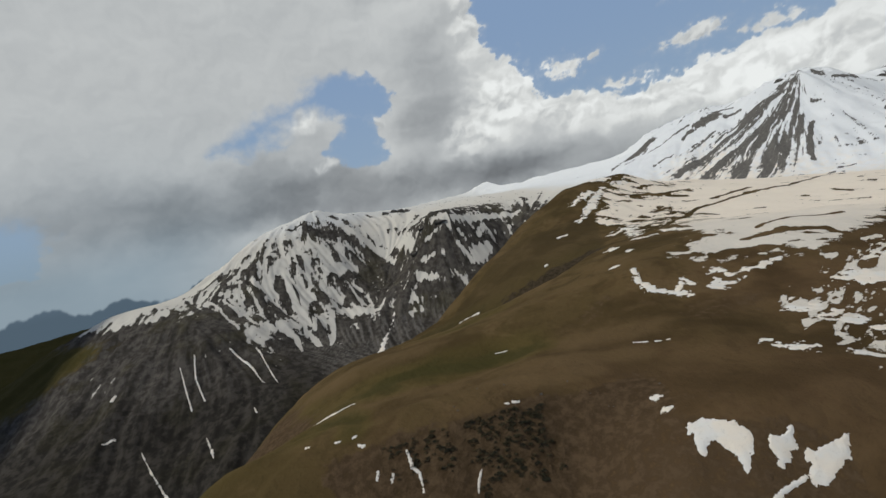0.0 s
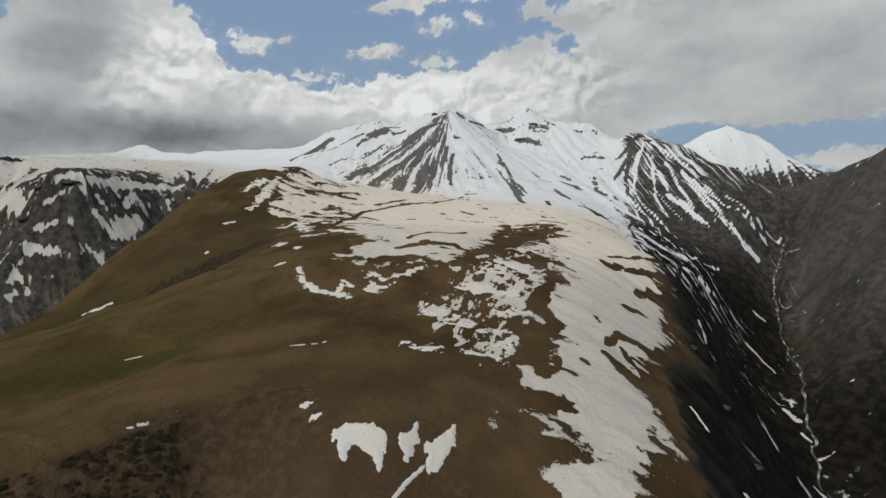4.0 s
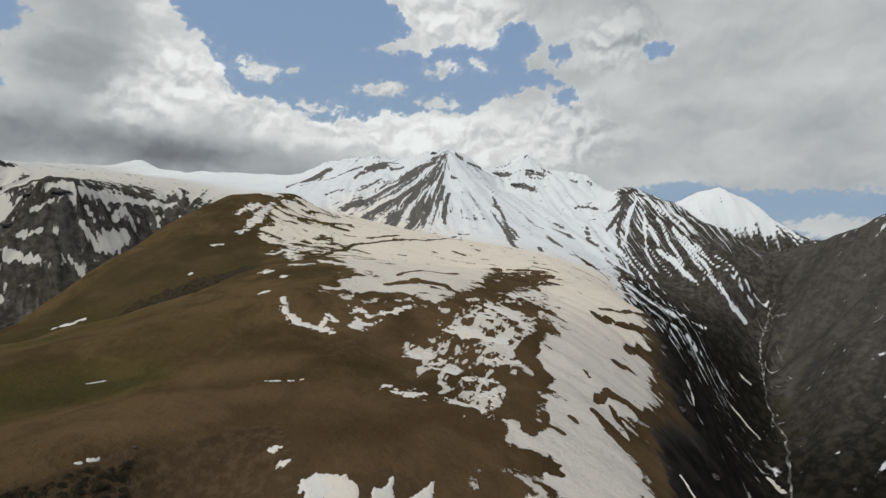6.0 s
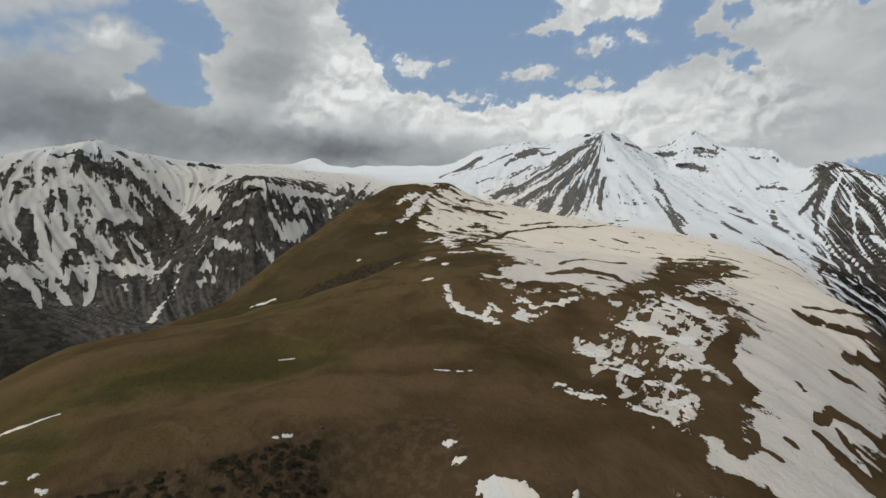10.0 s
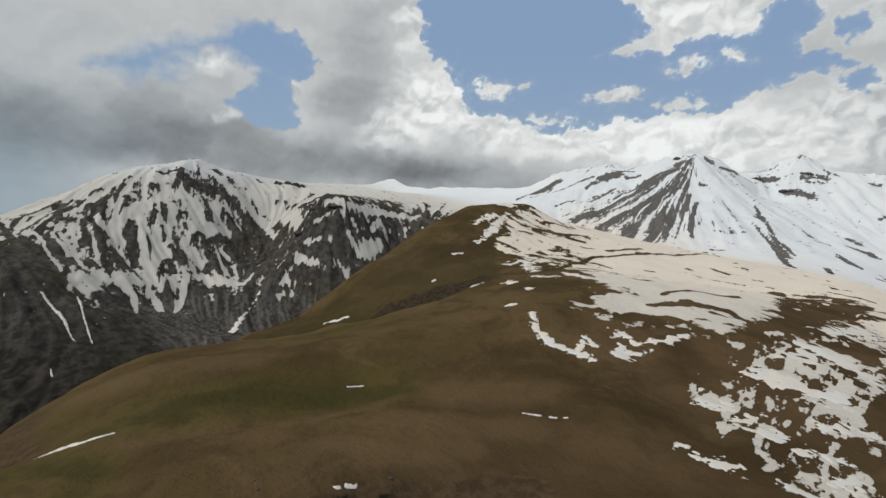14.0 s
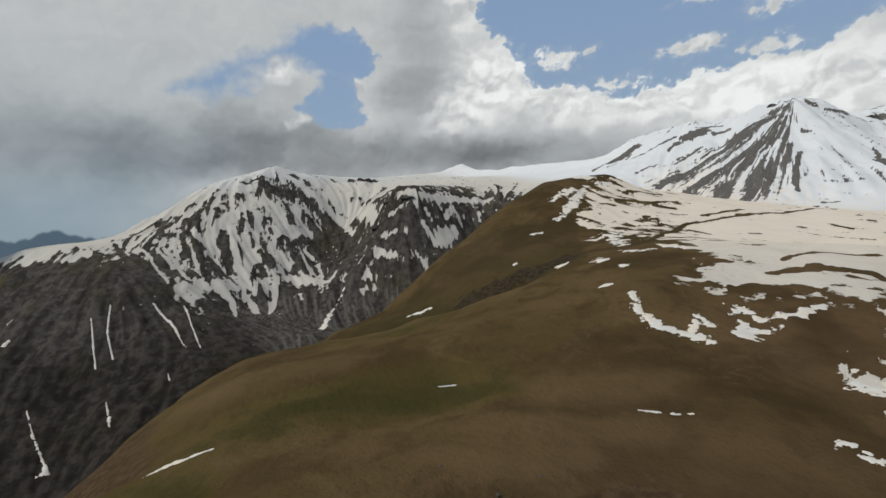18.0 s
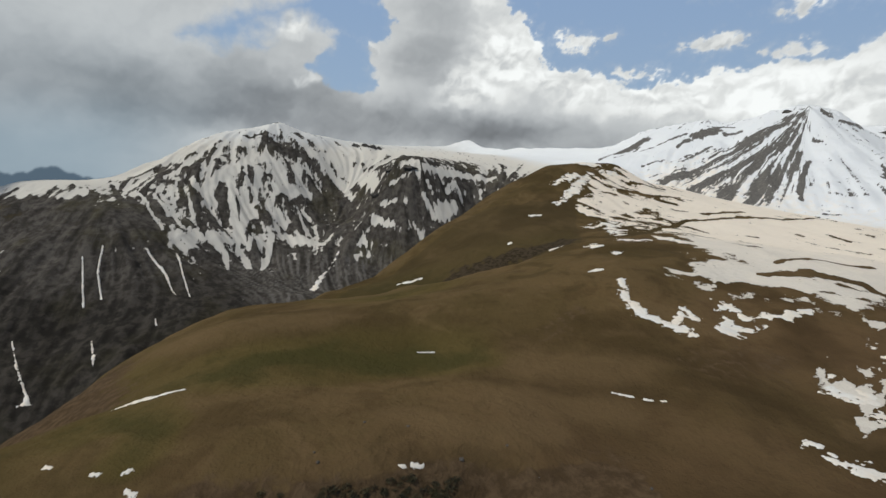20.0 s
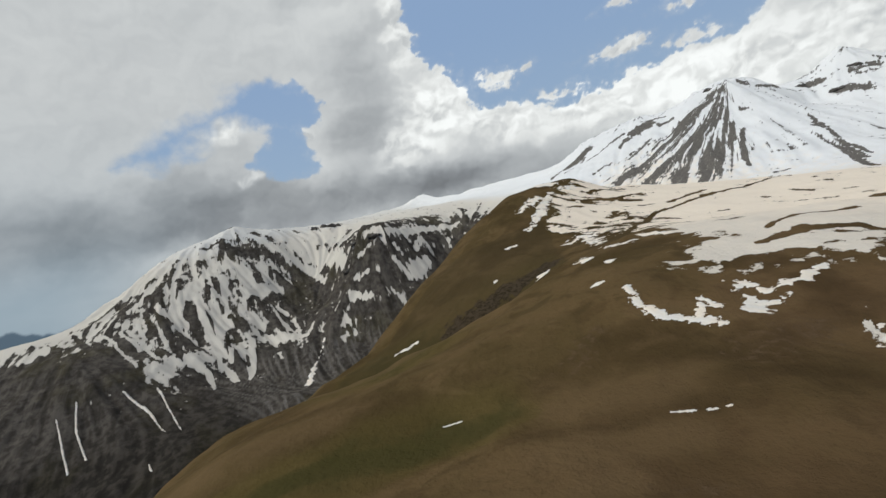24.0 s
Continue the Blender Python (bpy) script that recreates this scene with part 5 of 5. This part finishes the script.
snow_patch('snow_gully', '', 1.6, [(-1660.4, 256.8, 4.4), (-1591, 251.8, 10.8), (-1565.1, 247.5, 5.3)])
snow_patch('snow_gully', '', 1.6, [(-1663.9, 409.5, 3.8), (-1633.1, 405.1, 5.6)])
snow_patch('snow_gully', '', 1.6, [(-1910.6, 1135.2, 16), (-1833.5, 1049.4, 11.5), (-1728.8, 929.7, 32.1)])
snow_patch('snow_gully', '', 1.6, [(-1679.5, 1499.5, 17), (-1653.8, 1412.4, 17.9), (-1628.8, 1390.1, 27.7)])
snow_patch('snow_gully', '', 1.6, [(-2093.8, 79.2, 17.8), (-2084.7, 73.3, 15.2)])
snow_patch('snow_gully', '', 1.6, [(-1886.8, 45, 10.5), (-1887.7, 15.5, 6.3)])


# ---- the stream in the eastern valley
side = np.array(along([(p[0], p[1], 0) for p in FORMS["stream"][:7]], 9.0))[:, :2]
wob = np.array([[13 * vnoise(np.array(i / 9.0), np.array(0.5), 201) + 5 * vnoise(np.array(i / 3.0), np.array(1.5), 202)] for i in range(len(side))])
tang = np.gradient(side, axis=0)
tang /= np.linalg.norm(tang, axis=1, keepdims=True)
nrm = np.stack([-tang[:, 1], tang[:, 0]], -1)
mid_line = side + nrm * wob
across = np.array([-1.0, -0.4, 0.4, 1.0])
half = 3.0 + 3.0 * np.abs(vnoise(np.arange(len(side)) / 5.0, np.full(len(side), 7.5), 203))
bx = mid_line[:, :1] + nrm[:, :1] * half[:, None] * across
by = mid_line[:, 1:] + nrm[:, 1:] * half[:, None] * across
bz = land(bx, by)[0] + np.where(np.abs(across) < 0.5, 2.5, -0.8)
verts = np.stack([bx, by, bz], -1).reshape(-1, 3).tolist()
faces = [(4 * i + j, 4 * i + j + 1, 4 * i + j + 5, 4 * i + j + 4) for i in range(len(side) - 1) for j in range(3)]
stream = mesh_thing("stream", verts, faces, m_bed)
tagged(stream, "pale stony stream bed winding down the dark valley", "stream", kind="structure")

# ---- crags on the crests, parts of their mountains


def crag(parent, x, y, wide, deep, tall, yaw, seed):
    """A jagged outcrop standing out of a mountainside."""
    bm = bmesh.new()
    bmesh.ops.create_icosphere(bm, subdivisions=3, radius=1.0)
    rng = random.Random(seed)
    off = Vector((rng.uniform(0, 50), rng.uniform(0, 50), rng.uniform(0, 50)))
    for v in bm.verts:
        d = v.co.normalized()
        n = noise.noise(d * 1.7 + off) * 0.45 + noise.noise(d * 4.1 + off) * 0.28 + noise.noise(d * 9.0 + off) * 0.14
        spike = max(0.0, d.z) * (0.5 + 0.9 * abs(noise.noise(Vector((d.x * 3.2, d.y * 3.2, 0)) + off)))
        v.co = Vector((d.x * (1 + n), d.y * (1 + n), d.z * (0.75 + n) + spike * 0.45))
    bmesh.ops.transform(bm, matrix=Matrix.Rotation(yaw, 4, "Z") @ Matrix.Diagonal((wide * 1.35, deep, tall, 1)), verts=bm.verts)
    me = bpy.data.meshes.new("crag")
    bm.to_mesh(me)
    bm.free()
    me.materials.append(m_crag)
    ob = new("crag", me)
    ob.parent = parent
    ob.location = (x, y, float(land(np.array([float(x)]), np.array([float(y)]))[0][0]) - tall * 0.45)
    return ob


for n, (cx, cy, w, t) in enumerate([(-2690, 1695, 16.0, 16.0), (-2668, 1740, 20.0, 26.0), (-2640, 1772, 22.0, 30.0), (-2632, 1812, 16.0, 18.0)]):
    crag(west_mountain, cx, cy, w, w * 0.6, t, 0.9, 300 + n)
for n, (cx, cy, w, t) in enumerate([(-922, 3105, 18.0, 15.0), (-580, 3424, 24.0, 16.0), (-421, 3366, 27.0, 15.0), (-360, 3559, 24.0, 12.0)]):
    crag(main_peak, cx, cy, w, w * 0.7, t, 0.4, 320 + n)
for n, (cx, cy, w, t) in enumerate([(258, 3412, 23.0, 23.0), (309, 3419, 23.0, 19.0), (356, 3378, 23.0, 19.0)]):
    crag(dark_peak, cx, cy, w, w * 0.6, t, 0.2, 360 + n)
for n, (cx, cy, w, t) in enumerate([(-2070, 1498, 20.0, 9.0), (-1979, 1550, 24.0, 9.0), (-2055, 1416, 20.0, 9.0)]):
    crag(knoll_hill, cx, cy, w, w * 0.8, t, 0.8, 340 + n)
for n, (cx, cy, w, t) in enumerate([(146, 822, 6.0, 4.0), (151, 655, 6.0, 3.5), (150, 1035, 7.0, 4.0), (163, 574, 5.0, 3.5)]):
    crag(slope_side, cx, cy, w, w * 0.7, t, 0.3, 400 + n)

# ---- dwarf shrubs on the scarp


def shrub(seed):
    """A low shrub: a few bent stems under a loose heap of small leaf tufts."""
    rng = random.Random(seed)
    root = tagged(new("shrub"), "dark low shrub on the bare earth scarp", "shrub", group="scarp shrubs")
    bm = bmesh.new()
    for _ in range(7):
        a, r, h = rng.uniform(0, 6.28), rng.uniform(0.3, 0.8), rng.uniform(0.5, 1.0)
        tip = Vector((math.cos(a) * r, math.sin(a) * r, h))
        side = Vector((-math.sin(a), math.cos(a), 0)) * 0.05
        up = Vector((0, 0, 0.06))
        lo = [bm.verts.new(v) for v in (side, -side, up * 1.5)]
        hi = [bm.verts.new(tip + v * 0.4) for v in (side, -side, up)]
        for i in range(3):
            bm.faces.new((lo[i], lo[(i + 1) % 3], hi[(i + 1) % 3], hi[i]))
    me = bpy.data.meshes.new("stems")
    bm.to_mesh(me)
    bm.free()
    me.materials.append(m_stem)
    new("stems", me).parent = root
    bm = bmesh.new()
    for _ in range(130):
        a, u = rng.uniform(0, 6.28), math.sqrt(rng.random())
        c = Vector((math.cos(a) * u * 1.05, math.sin(a) * u * 0.95, (1.0 - u * u * 0.75) * rng.uniform(0.35, 1.05)))
        e = Euler((rng.uniform(0, 3), rng.uniform(0, 3), rng.uniform(0, 6))).to_matrix()
        s = rng.uniform(0.12, 0.24)
        pts = [bm.verts.new(c + e @ Vector(v) * s) for v in ((1, 0, 0), (0.2, 0.6, 0.2), (-1, 0.1, 0), (-0.1, -0.6, 0.25))]
        bm.faces.new(pts)
    me = bpy.data.meshes.new("foliage")
    bm.to_mesh(me)
    bm.free()
    me.materials.append(m_leaf)
    new("foliage", me).parent = root
    return root


def ground_at(x, y):
    return float(land(np.array([x]), np.array([y]))[0][0])


rng = random.Random(77)
kinds = [shrub(s) for s in (1, 2, 3, 4)]
spots = []
while len(spots) < 290:
    (ax, ay), (bx, by), deep = ((-280, 203), (-256, 255), 46) if rng.random() < 0.72 else ((-307, 158), (-284, 194), 26)
    u, v = rng.random(), rng.uniform(2, deep)
    x, y = ax + (bx - ax) * u + 0.88 * v + rng.gauss(0, 1.5), ay + (by - ay) * u - 0.47 * v + rng.gauss(0, 1.5)
    if vnoise(np.array(x / 9), np.array(y / 9), 61) > 0.9 * v / deep - 0.75:
        spots.append((x, y))
xs, ys = np.array(spots).T
zs = land(xs, ys)[0]
for n, (x, y, z) in enumerate(zip(xs, ys, zs)):
    big = rng.uniform(0.9, 2.5)
    m = pose(x, y, z - 0.15, rng.uniform(-8, 8), rng.uniform(-8, 8), rng.uniform(0, 360)) @ Matrix.Diagonal((big, big, big * rng.uniform(0.5, 0.8), 1))
    if n < 4:
        kinds[n].matrix_world = m
    else:
        made = copy_thing(kinds[n % 4], m)
        made.scale = m.to_scale()

# ---- boulders


def boulder(x, y, across, seed):
    bm = bmesh.new()
    bmesh.ops.create_icosphere(bm, subdivisions=2, radius=1.0)
    off = Vector((seed * 3.1, seed * 1.7, 0))
    for v in bm.verts:
        d = v.co.normalized()
        v.co = d * (1 + 0.5 * noise.noise(d * 1.6 + off) + 0.2 * noise.noise(d * 4 + off)) * across
        v.co.z *= 0.7
    me = bpy.data.meshes.new("boulder")
    bm.to_mesh(me)
    bm.free()
    me.materials.append(m_stone)
    ob = tagged(new("boulder", me), "small grey boulder lying on the brown grass", "rock", group="boulders")
    ob.location = (x, y, ground_at(x, y) + across * 0.25)
    return ob


for n in range(14):
    u = rng.random()
    x, y = -300 + 130 * u + rng.gauss(0, 18), 190 + 120 * u + rng.gauss(0, 22)
    boulder(x, y, rng.uniform(0.3, 0.8), n + 1)
boulder(-257, 261, 1.1, 20)
